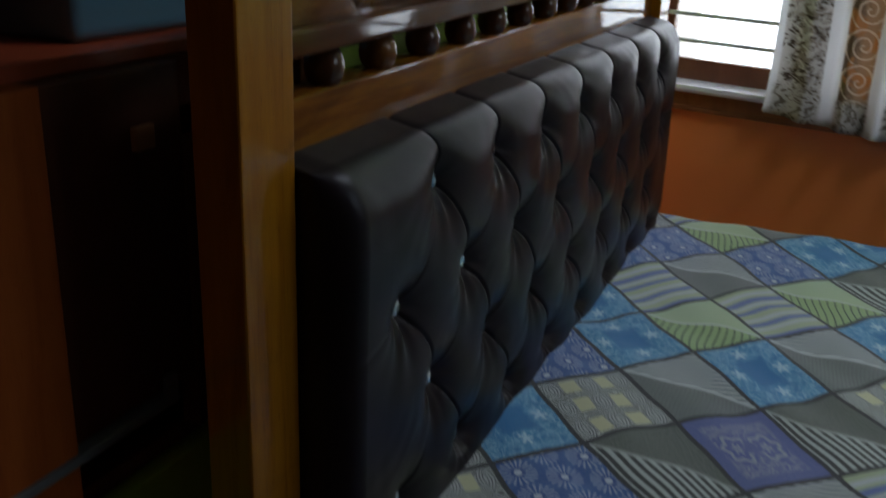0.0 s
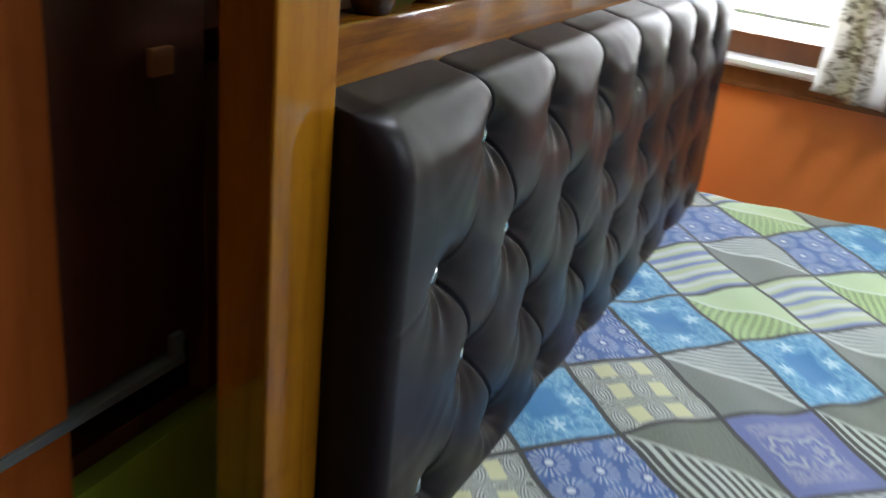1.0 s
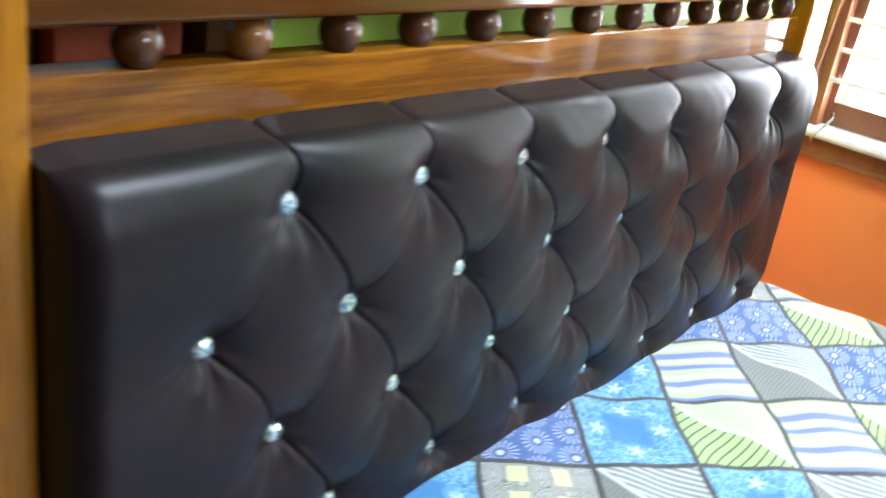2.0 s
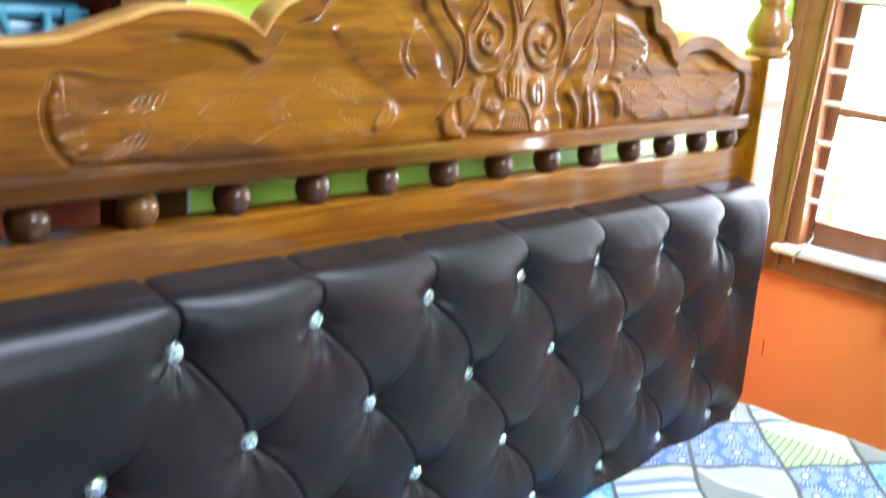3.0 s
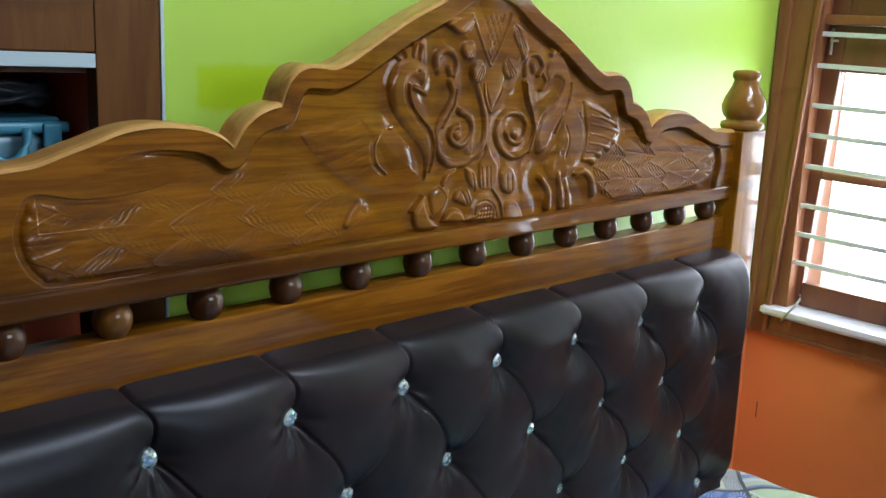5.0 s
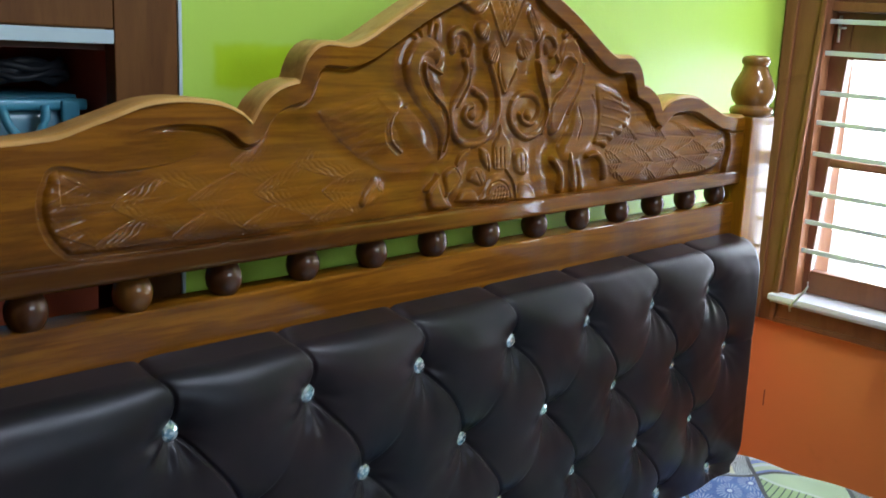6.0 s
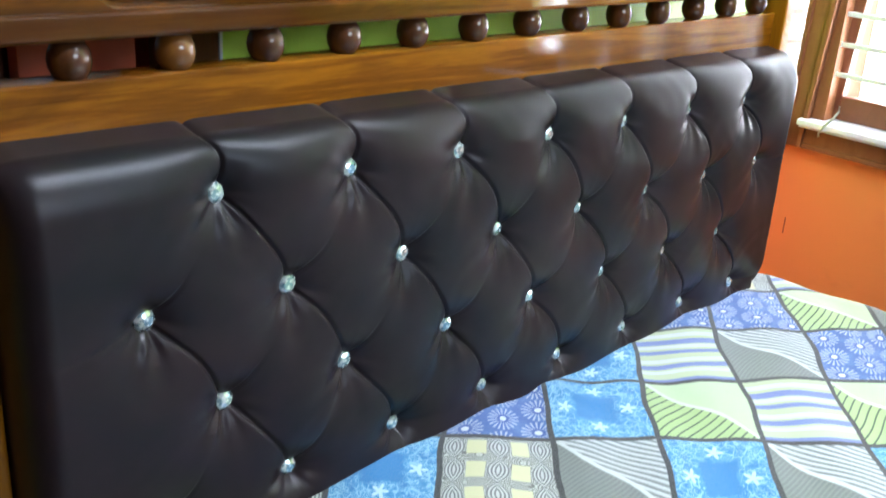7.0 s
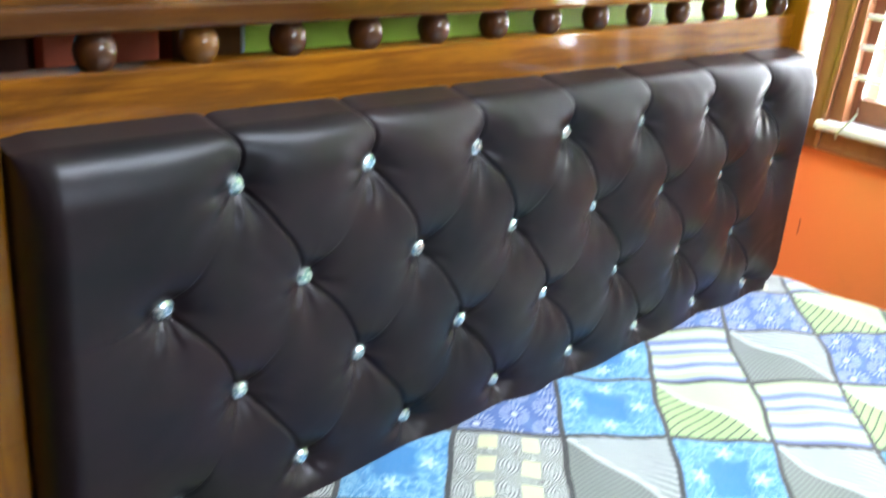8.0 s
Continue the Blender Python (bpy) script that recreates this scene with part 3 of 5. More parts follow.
bolt = part("bolt", bm_merge(bm_tube([(RIGHT_X + 0.03, 0.082, 1.50), (RIGHT_X + 0.03, 0.082, 1.565)], 0.004, 8), bm_tube([(RIGHT_X + 0.02, 0.082, 1.535), (RIGHT_X + 0.02, 0.062, 1.535)], 0.003, 6)), STEEL, win, "steel tower bolt", True)

# ---- curtain ----
ny, nz = 220, 60
s = np.linspace(0, 1, ny)[None, :]
h = np.linspace(0, 1, nz)[:, None]
cy = -0.222 - 0.62 * s + 0.018 * np.exp(-h * 14) * (1 - s) ** 3 - 0.02 * np.sin(9 * s) * (1 - h)
cz = 0.796 - 0.044 * np.clip(s * 2.2, 0, 1) ** 0.8 + (2.12 - 0.76) * h + 0 * s
cx = 1.985 + 0.022 * np.sin(34 * s + 1.5 * h) + 0.010 * np.sin(71 * s + 2) * (0.5 + 0.5 * h) + 0.012 * np.sin(5 * h + 3 * s) * (1 - h) - 0.012 * (1 - h)
cy = cy - 0.010 * np.exp(-h * 9) * np.cos(2 * s) + 0 * h
me = grid_mesh("curtain", cx + 0 * h, cy + 0 * h, cz, [CURTAIN], uv=(s * 2.0 + 0.035 + 0 * h, h * 1.36 * 5 + 0 * s))
cur = tagged(new("curtain", me), "white curtain with brown floral printed bands beside the window", "curtain")
sol = cur.modifiers.new("thickness", "SOLIDIFY")
sol.thickness = 0.0012
rod = thing("curtain_rod", (2.0, -0.55, 2.13), "dark curtain rod over the window", "curtain rod")
part("rod", bm_tube([(1.99, 0.10, 2.135), (1.99, -1.25, 2.135)], 0.010, 12), FRAME_WOOD, rod, "", True)
for y in (0.02, -1.2):
    part("bracket", bm_box(1.985, y - 0.008, 2.115, RIGHT_X + 0.002, y + 0.008, 2.15, 0.002), FRAME_WOOD, rod)

# ---- built-in cupboard beside the bed head ----
cup = thing("cupboard", (-0.6, 0.4, 0.675), "built-in walnut laminate cupboard with open niches", "cupboard", "structure")
CY = BACK_Y - 0.006
part("stile", bm_box(0.236, CY, 0.676, 0.322, CY + 0.028, CEIL_Z, 0.002), CUP_WOOD, cup, "walnut laminate upright")
part("edge_strip", bm_box(0.3225, CY - 0.002, 0.676, 0.3275, BACK_Y, CEIL_Z, 0.001), LEDGE, cup)
part("upper_door", bm_box(-0.20, CY, 1.447, 0.235, 0.60, CEIL_Z, 0.002), CUP_WOOD, cup)
part("upper_door", bm_box(-0.66, CY, 1.447, -0.204, 0.60, CEIL_Z, 0.002), CUP_WOOD, cup)
part("shelf", bm_box(-1.2, CY + 0.029, 1.421, 0.318, 0.60, 1.4455), CUP_DARK, cup)
part("shelf_edge", bm_box(-1.2, CY - 0.002, 1.4285, 0.2345, CY + 0.005, 1.4455, 0.001), LEDGE, cup, "pale blue shelf edging")
part("back_panel", bm_box(-1.74, 0.60, 0.676, 0.322, 0.64, 1.447), CUP_DARK, cup)
part("niche_side", bm_box(0.240, CY + 0.0285, 0.70, 0.318, 0.60, 1.42, 0.001), RED_FRONT, cup, "dark red niche lining")
part("niche_floor", bm_box(-0.9, CY + 0.029, 1.150, 0.2395, 0.60, 1.165, 0.001), RED_FRONT, cup)
part("drawer_front", bm_box(0.06, CY + 0.002, 1.06, 0.205, CY + 0.03, 1.149, 0.002), RED_FRONT, cup, "brick red drawer front")
part("drawer_front", bm_box(-0.45, CY + 0.03, 1.09, 0.055, CY + 0.05, 1.149, 0.002), CUP_DARK, cup)
part("lower_door", bm_box(0.004, CY + 0.004, 0.70, 0.2355, CY + 0.03, 1.058, 0.002), CUP_DARK, cup, "dark red-brown door")
part("divider", bm_box(-0.56, CY, 0.676, -0.192, 0.60, 1.15, 0.002), CUP_RED, cup, "red-brown veneered panel")
part("bottom_board", bm_box(-1.2, CY + 0.029, 0.676, 0.318, 0.60, 0.70, 0.002), CUP_DARK, cup)
part("ledge", bm_merge(bm_box(-1.2, CY - 0.005, 0.760, -0.040, CY + 0.02, 0.771, 0.002), bm_box(-0.058, CY - 0.004, 0.770, -0.040, CY + 0.004, 0.796, 0.002)), LEDGE_SHADED, cup, "ledge with an upturned end, greyed for the shade it lies in")
part("lower_door", bm_box(-0.189, CY + 0.006, 0.776, 0.003, CY + 0.03, 1.148, 0.002), ESPRESSO, cup, "very dark brown door")
part("knob_plate", bm_box(-0.077, CY - 0.002, 1.064, -0.048, CY + 0.006, 1.090, 0.002), TAN, cup, "small square tan plate")
part("side_wall", bm_box(-1.745, CY, 0.676, -1.2, 0.62, CEIL_Z, 0.002), CUP_WOOD, cup)
part("upper_door", bm_box(-1.196, CY, 1.447, -0.664, 0.60, CEIL_Z, 0.002), CUP_WOOD, cup)

# things in the niche
case = thing("storage_case", (0.08, 0.36, 1.165), "smoky plastic storage case with a teal lid", "storage box")
part("body", bm_box(-0.07, 0.275, 1.165, 0.226, 0.46, 1.345, 0.016, 3), BOX_BODY, case, "smoky translucent plastic", True)
part("lid", bm_merge(bm_box(-0.076, 0.268, 1.343, 0.232, 0.467, 1.358, 0.006, 3), bm_box(-0.06, 0.283, 1.354, 0.224, 0.452, 1.363, 0.004)), TEAL, case, "glossy teal lid", True)
arc = [(0.146 + 0.026 * math.cos(t), 0.260 - 0.010 * math.sin(t), 1.350 - 0.040 * math.sin(t)) for t in np.linspace(0, math.pi, 15)]
part("handle", bm_tube(arc, 0.006, 8), TEAL, case, "curved teal handle", True)
part("latch", bm_box(0.195, 0.262, 1.326, 0.218, 0.272, 1.356, 0.003), TEAL, case)
coil = thing("cable_coil", (0.08, 0.36, 1.366), "tangle of black cable on the storage case", "cable")
loop_pts = []
for i in range(160):
    t = i / 160 * 2 * math.pi * 6
    wob = noise.noise(Vector((i * 0.09, 2.0, 5.0)))
    loop_pts.append((0.165 + (0.060 + 0.020 * wob) * math.cos(t), 0.35 + (0.045 + 0.01 * wob) * math.sin(t), 1.373 + 0.022 * (i / 160) + 0.010 * abs(math.sin(2.3 * t))))
part("cable", bm_tube(loop_pts, 0.0055, 6), BLACK, coil, "", True)
part("plug", bm_box(0.02, 0.315, 1.366, 0.085, 0.355, 1.396, 0.008, 3), BLACK, coil, "", True)


# ---- bed ----
bed = thing("bed", (MID, -0.9, 0.0), "carved teak bed with a tufted brown headboard", "bed")
RAIL_Y0, RAIL_Y1 = 0.038, 0.084


def view_sheared(bm):
    """Shears the bed head's rails to fit the camera's view: they rise towards the window."""
    for v in bm.verts:
        v.co.z += 0.009 * (v.co.x - 0.60)
    return bm


def finial():
    return bm_lathe([(0.040, 0.0), (0.044, 0.003), (0.0465, 0.010), (0.044, 0.018), (0.035, 0.021), (0.035, 0.024), (0.041, 0.030), (0.0460, 0.042), (0.0465, 0.052),
                     (0.043, 0.066), (0.036, 0.080), (0.029, 0.093), (0.0255, 0.104), (0.0255, 0.107), (0.0285, 0.110), (0.0300, 0.116), (0.0290, 0.122), (0.024, 0.126), (0.009, 0.128)], 32)


for x, half in ((-0.103, 0.044), (1.612, 0.051)):
    post = part("post", bm_box(x - half, 0.017, 0.0, x + half, 0.070, 1.328, 0.004, 3), TEAK_UP, bed, "square varnished teak post")
    part("finial", finial(), BALL_LIGHT, post, "turned glossy knob", True, (x, 0.048, 1.328))
part("lower_rail", view_sheared(bm_box(-0.060, RAIL_Y0, 1.066, 1.558, RAIL_Y1, 1.136, 0.004, 3)), TEAK, bed, "plain varnished rail")
part("back_board", bm_box(-0.060, 0.040, 0.30, 1.547, 0.064, 1.069, 0.002), TEAK, bed)
part("upper_rail", view_sheared(bm_box(-0.060, RAIL_Y0 - 0.010, 1.176, 1.558, RAIL_Y1, 1.205, 0.007, 4)), TEAK, bed)
ball_bm = bm_lathe([(0.010, -0.0215), (0.0135, -0.0205), (0.018, -0.016), (0.0215, -0.0085), (0.0228, 0.0), (0.0215, 0.0085), (0.018, 0.016), (0.0135, 0.0205), (0.010, 0.0215)], 28)
ball0 = part("ball", ball_bm, BALL_WOOD, bed, "", True, (0.0565, 0.055, 1.1500))
for i in range(1, 13):
    b = new("ball", ball0.data)
    b.parent, b.matrix_parent_inverse = bed, ball0.matrix_parent_inverse
    b.location = (0.0565 + 0.1202 * i, 0.055, 1.1500 + 0.0013 * i)
    b.rotation_euler = (0, 0, i * 1.3)
    if i == 1:
        b.data = ball0.data.copy()
        b.data.materials[0] = BALL_MID
# bed frame under the mattress
part("side_rail", bm_box(1.575, -2.0, 0.16, 1.62, -0.018, 0.36, 0.004), TEAK, bed)
part("side_rail", bm_box(-0.10, -2.0, 0.16, -0.055, -0.018, 0.36, 0.004), TEAK, bed)
part("platform", bm_box(-0.055, -2.0, 0.28, 1.575, -0.02, 0.32, 0.002), TEAK, bed)
part("foot_rail", bm_box(-0.12, -2.06, 0.0, 1.64, -2.0, 0.42, 0.004), TEAK, bed)


# carved crown board
CROWN_MID = 0.780
def top_edge(d):
    """Height of the crown's outline at a distance from its middle."""
    lobes = ([(0.0, 1.575), (0.05, 1.564), (0.111, 1.531), (0.166, 1.506), (0.200, 1.488), (0.245, 1.462), (0.276, 1.445), (0.300, 1.437), (0.325, 1.438), (0.346, 1.437), (0.363, 1.428), (0.376, 1.411), (0.384, 1.390)],
             [(0.384, 1.390), (0.402, 1.386), (0.422, 1.377), (0.440, 1.361), (0.453, 1.341)],
             [(0.453, 1.341), (0.465, 1.351), (0.488, 1.361), (0.523, 1.367), (0.56, 1.368), (0.594, 1.363), (0.626, 1.352), (0.657, 1.342), (0.690, 1.331), (0.714, 1.328), (0.86, 1.328)])
    out = np.full(np.shape(d), 1.328)
    for lobe in lobes:
        x, z = np.array(lobe).T
        tangent = np.gradient(z, x)
        i = np.clip(np.searchsorted(x, d) - 1, 0, len(x) - 2)
        w = x[i + 1] - x[i]
        t = (d - x[i]) / w
        curve = (2 * t ** 3 - 3 * t ** 2 + 1) * z[i] + (t ** 3 - 2 * t ** 2 + t) * w * tangent[i] + (3 * t ** 2 - 2 * t ** 3) * z[i + 1] + (t ** 3 - t ** 2) * w * tangent[i + 1]
        out = np.where((d >= x[0]) & (d <= x[-1]), curve, out)
    return out


def stroke(D, Z, pts, w0, w1, high, power=0.5, n=40):
    """Raised rounded band along a smooth curve through the points."""
    P = np.array(pts, float)
    n = max(n, int(np.hypot(*np.diff(P, axis=0).T).sum() / (0.35 * min(w0, w1))))
    t = np.linspace(0, len(P) - 1, n)
    i = np.clip(t.astype(int), 0, len(P) - 2)
    f = (t - i)[:, None]
    p0, p1, p2, p3 = P[np.maximum(i - 1, 0)], P[i], P[i + 1], P[np.minimum(i + 2, len(P) - 1)]
    C = 0.5 * ((2 * p1) + (p2 - p0) * f + (2 * p0 - 5 * p1 + 4 * p2 - p3) * f ** 2 + (3 * p1 - p0 - 3 * p2 + p3) * f ** 3)
    out = np.zeros_like(D)
    box = (D > C[:, 0].min() - 0.05) & (D < C[:, 0].max() + 0.05) & (Z > C[:, 1].min() - 0.05) & (Z < C[:, 1].max() + 0.05)
    dd, zz = D[box], Z[box]
    best = np.zeros_like(dd)
    for k0 in range(n):
        w = w0 + (w1 - w0) * k0 / (n - 1)
        q = 1 - ((dd - C[k0, 0]) ** 2 + (zz - C[k0, 1]) ** 2) / (w * w)
        best = np.maximum(best, np.clip(q, 0, 1) ** power)
    out[box] = best * high
    return out


def smooth(v, a, b):
    t = np.clip((v - a) / (b - a), 0, 1)
    return t * t * (3 - 2 * t)


def spread(h, nx, nz):
    """Box average over nx by nz cells, twice, for the soft ground between carved forms."""
    for _ in range(2):
        for axis, n in ((1, nx), (0, nz)):
            pad = [(0, 0), (0, 0)]
            pad[axis] = (n // 2 + 1, n // 2)
            c = np.cumsum(np.pad(h, pad, mode="edge"), axis)
            h = (np.take(c, range(n, c.shape[axis]), axis) - np.take(c, range(0, c.shape[axis] - n), axis)) / n
    return h


def outline(pts, n=8):
    """A smooth closed curve through the points."""
    P = np.array(pts, float)
    t = np.arange(len(P) * n) / n
    i = t.astype(int)
    f = (t - i)[:, None]
    p0, p1, p2, p3 = (P[(i + o) % len(P)] for o in (-1, 0, 1, 2))
    return 0.5 * (2 * p1 + (p2 - p0) * f + (2 * p0 - 5 * p1 + 4 * p2 - p3) * f ** 2 + (3 * p1 - p0 - 3 * p2 + p3) * f ** 3)


def depth_inside(X, Z, pts, reach=0.03):
    """Distance to a closed curve, positive inside it."""
    C = outline(pts)
    out = np.full(X.shape, -1.0)
    box = (X > C[:, 0].min() - reach) & (X < C[:, 0].max() + reach) & (Z > C[:, 1].min() - reach) & (Z < C[:, 1].max() + reach)
    x, z = X[box], Z[box]
    best, inside = np.full(x.shape, 1.0), np.zeros(x.shape, bool)
    for (xa, za), (xb, zb) in zip(C, np.roll(C, -1, 0)):
        ux, uz = xb - xa, zb - za
        t = np.clip(((x - xa) * ux + (z - za) * uz) / (ux * ux + uz * uz + 1e-12), 0, 1)
        best = np.minimum(best, (x - xa - t * ux) ** 2 + (z - za - t * uz) ** 2)
        if za != zb:
            inside ^= ((za > z) != (zb > z)) & (x < xa + (z - za) * ux / uz)
    out[box] = np.where(inside, 1, -1) * np.sqrt(best)
    return out


def feathers(X, Z, flip, depth):
    """Overlapping pointed tail feathers with combed edges, tips towards the board's end."""
    out = np.zeros_like(X)
    pick = random.Random(11 if flip < 0 else 12)
    for row, (z0, shift) in enumerate(((1.213, 0.075), (1.253, 0.0), (1.290, 0.052))):
        for col in range(-1, 5):
            tip = 0.634 - shift - 0.097 * col + pick.uniform(-0.006, 0.006)
            cx, cz = CROWN_MID + flip * tip, z0 + pick.uniform(-0.004, 0.004)
            crisp = pick.uniform(0.25, 1.0) if flip < 0 else pick.uniform(0.7, 1.2)
            lean = pick.uniform(-0.10, 0.10) + (0.12 if row == 2 else 0.0)
            near = (np.abs(X - cx) < 0.16) & (np.abs(Z - cz) < 0.08)
            dx, dz = -flip * (X[near] - cx), Z[near] - cz
            s = dx * math.cos(lean) + dz * math.sin(lean)
            v = dz * math.cos(lean) - dx * math.sin(lean)
            half = 0.046 * np.clip(s / 0.10, 1e-4, None) ** 0.75
            rim = half - np.abs(v)
            comb = np.clip(np.sin(2 * math.pi * (s - 1.1 * np.abs(v) + 0.0015 * np.sin(v * 400)) / 0.0085), -0.2, 1) * smooth(0.024 - rim, 0, 0.012) * smooth(rim, 0, 0.003)
            h = depth * (1.0 - 7.0 * s) - 0.55 * depth * crisp * comb - 0.25 * depth * np.exp(-(v / 0.0013) ** 2) + 0.30 * depth * np.exp(-(rim / 0.0035) ** 2)
            out[near] = np.maximum(out[near], np.where((rim > 0) & (s > 0) & (s < 0.14), h, 0))
    return out


def relief(X, Z, ZT):
    """The carving: two birds face each other over scrolls, their tails sweep to the board's ends."""
    D = np.abs(X - CROWN_MID)
    h = np.zeros_like(D)

    def ridge(pts, w0, w1, high, power=0.62):
        band = stroke(X, Z, pts, 1.18 * w0, 1.18 * w1, 0.66 * high, power, 60)
        np.copyto(h, np.maximum(h, band), where=band > 0)

    def groove(pts, w0, w1, deep, power=0.7):
        np.subtract(h, stroke(X, Z, pts, w0, w1, deep, power), out=h)

    def plate(pts, high, edge):
        d = depth_inside(X, Z, pts)
        t = np.clip(d / edge, 0, 1)
        np.maximum(h, high * np.sqrt(1 - (1 - t) ** 2), out=h)
        return d

    # tails
    left = [(0.088, 1.300), (0.074, 1.286), (0.068, 1.266), (0.070, 1.245), (0.078, 1.226), (0.091, 1.212), (0.115, 1.205), (0.260, 1.205), (0.420, 1.206), (0.505, 1.214),
            (0.548, 1.240), (0.530, 1.270), (0.466, 1.297), (0.393, 1.312), (0.326, 1.317), (0.263, 1.305), (0.210, 1.294), (0.140, 1.291)]
    right = [(1.483, 1.289), (1.488, 1.266), (1.470, 1.235), (1.425, 1.219), (1.336, 1.213), (1.183, 1.211), (1.115, 1.220), (1.075, 1.245), (1.063, 1.272), (1.085, 1.302),
             (1.116, 1.321), (1.164, 1.330), (1.261, 1.329), (1.318, 1.320), (1.370, 1.310), (1.440, 1.310)]
    for pts, flip, deep, end in ((left, -1, 0.0011, 0.0100), (right, 1, 0.0034, 0.0095)):
        d = depth_inside(X, Z, pts)
        t = np.clip(d / np.where((Z > 1.262) & (D < 0.69) & (flip < 0), 0.055, 0.012), 0, 1)
        swell = np.sqrt(1 - (1 - t) ** 2)
        reach = smooth(D, 0.50, 0.70)
        tail = swell * (0.0016 + 0.4 * deep + (end - 0.0016) * reach + feathers(X, Z, flip, deep))
        # radial nicks round the tip
        ang = np.arctan2(Z - 1.256, (X - (CROWN_MID + flip * 0.615)) * flip)
        tail -= (0.0007 if flip < 0 else 0.0013) * np.clip(np.sin(ang * 26), 0, 1) * smooth(D, 0.655, 0.675) * smooth(d, 0.001, 0.005)
        h = np.maximum(h, np.where(d > 0, tail, 0))
        h -= 0.0070 * np.exp(-((d + 0.0025) / 0.0026) ** 2) * smooth(D, 0.60, 0.67) * (1 if flip > 0 else smooth(1.305 - Z, 0, 0.03))
    # the ground rises to the board's plain end
    h = np.maximum(h, 0.0090 * smooth(0.30 - X, 0.0, 0.20) * smooth(-depth_inside(X, Z, left, 0.06), 0.001, 0.004))
    # left bird: body with wing plumes swept back
    plate([(0.430, 1.352), (0.465, 1.362), (0.503, 1.374), (0.543, 1.384), (0.576, 1.381), (0.608, 1.361), (0.637, 1.338), (0.651, 1.309), (0.648, 1.282), (0.615, 1.268),
           (0.568, 1.266), (0.526, 1.274), (0.492, 1.292), (0.460, 1.316)], 0.0075, 0.075)
    for a, b, c, e in (((0.600, 1.366), (0.556, 1.374), (0.506, 1.362), (0.446, 1.346)), ((0.596, 1.354), (0.554, 1.362), (0.504, 1.349), (0.452, 1.333)),
                       ((0.560, 1.350), (0.530, 1.348), (0.500, 1.338), (0.458, 1.324)), ((0.553, 1.338), (0.530, 1.334), (0.504, 1.326), (0.468, 1.315)),
                       ((0.551, 1.326), (0.530, 1.322), (0.510, 1.314), (0.480, 1.304)), ((0.556, 1.312), (0.540, 1.308), (0.522, 1.301), (0.500, 1.291))):
        groove([a, b, c, e], 0.0026, 0.0034, 0.0005, 0.9)
    ridge([(0.582, 1.360), (0.563, 1.353), (0.552, 1.334), (0.556, 1.312), (0.574, 1.296)], 0.0046, 0.0030, 0.0135, 0.9)
    groove([(0.575, 1.357), (0.557, 1.351), (0.545, 1.332), (0.550, 1.310), (0.570, 1.294)], 0.0030, 0.0022, 0.0020)
    groove([(0.586, 1.352), (0.572, 1.345), (0.566, 1.332), (0.570, 1.316)], 0.0026, 0.0020, 0.0022)
    groove([(0.424, 1.360), (0.440, 1.336), (0.461, 1.315)], 0.0016, 0.0052, 0.0125, 0.45)
    groove([(0.459, 1.317), (0.495, 1.291), (0.526, 1.274), (0.568, 1.266)], 0.0046, 0.0016, 0.0065, 0.6)
    for i in range(16):
        x = 0.330 + 0.0095 * i
        z = 1.318 - 0.0024 * max(i - 6, 0)
        groove([(x, z + 0.005), (x + 0.010, z - 0.004)], 0.0013, 0.0009, 0.0016)
    ridge([(0.527, 1.256), (0.514, 1.243), (0.508, 1.231)], 0.0077, 0.0070, 0.012)
    groove([(0.558, 1.251), (0.561, 1.233), (0.555, 1.223)], 0.0032, 0.0032, 0.01)
    # right bird: body, legs and a wing of long plumes
    plate([(0.955, 1.392), (1.000, 1.396), (1.026, 1.394), (1.034, 1.365), (1.038, 1.340), (1.038, 1.309), (1.025, 1.287), (1.000, 1.268), (0.972, 1.258), (0.940, 1.262),
           (0.926, 1.290), (0.945, 1.317), (0.952, 1.350)], 0.0090, 0.022)
    plate([(1.016, 1.386), (1.030, 1.396), (1.067, 1.381), (1.103, 1.360), (1.130, 1.343), (1.118, 1.320), (1.085, 1.303), (1.041, 1.287), (1.022, 1.300), (1.026, 1.341)], 0.0102, 0.012)
    for (xa, za), (xb, zb) in (((1.040, 1.382), (1.096, 1.366)), ((1.043, 1.369), (1.122, 1.351)), ((1.045, 1.354), (1.126, 1.338)), ((1.044, 1.338), (1.118, 1.322)),
                               ((1.042, 1.322), (1.103, 1.310)), ((1.036, 1.307), (1.078, 1.300)), ((1.031, 1.294), (1.060, 1.289))):
        ridge([(xa, za), ((xa + xb) / 2, (za + zb) / 2 + 0.002), (xb, zb)], 0.0066, 0.0086, 0.0166, 0.8)
    groove([(1.010, 1.372), (1.028, 1.350), (1.031, 1.318), (1.020, 1.290)], 0.0030, 0.0024, 0.0035)
    groove([(0.975, 1.352), (0.986, 1.330), (0.978, 1.300)], 0.0022, 0.0018, 0.0022)
    ridge([(0.917, 1.268), (0.938, 1.245), (0.940, 1.220)], 0.0062, 0.0085, 0.0180)
    ridge([(0.961, 1.275), (0.970, 1.249), (0.978, 1.218)], 0.0066, 0.0078, 0.0165)
    ridge([(0.985, 1.262), (0.998, 1.235), (1.003, 1.216)], 0.0090, 0.0100, 0.0090, 0.8)
    ridge([(1.010, 1.270), (1.036, 1.272), (1.056, 1.258), (1.066, 1.232)], 0.0050, 0.0082, 0.0185)
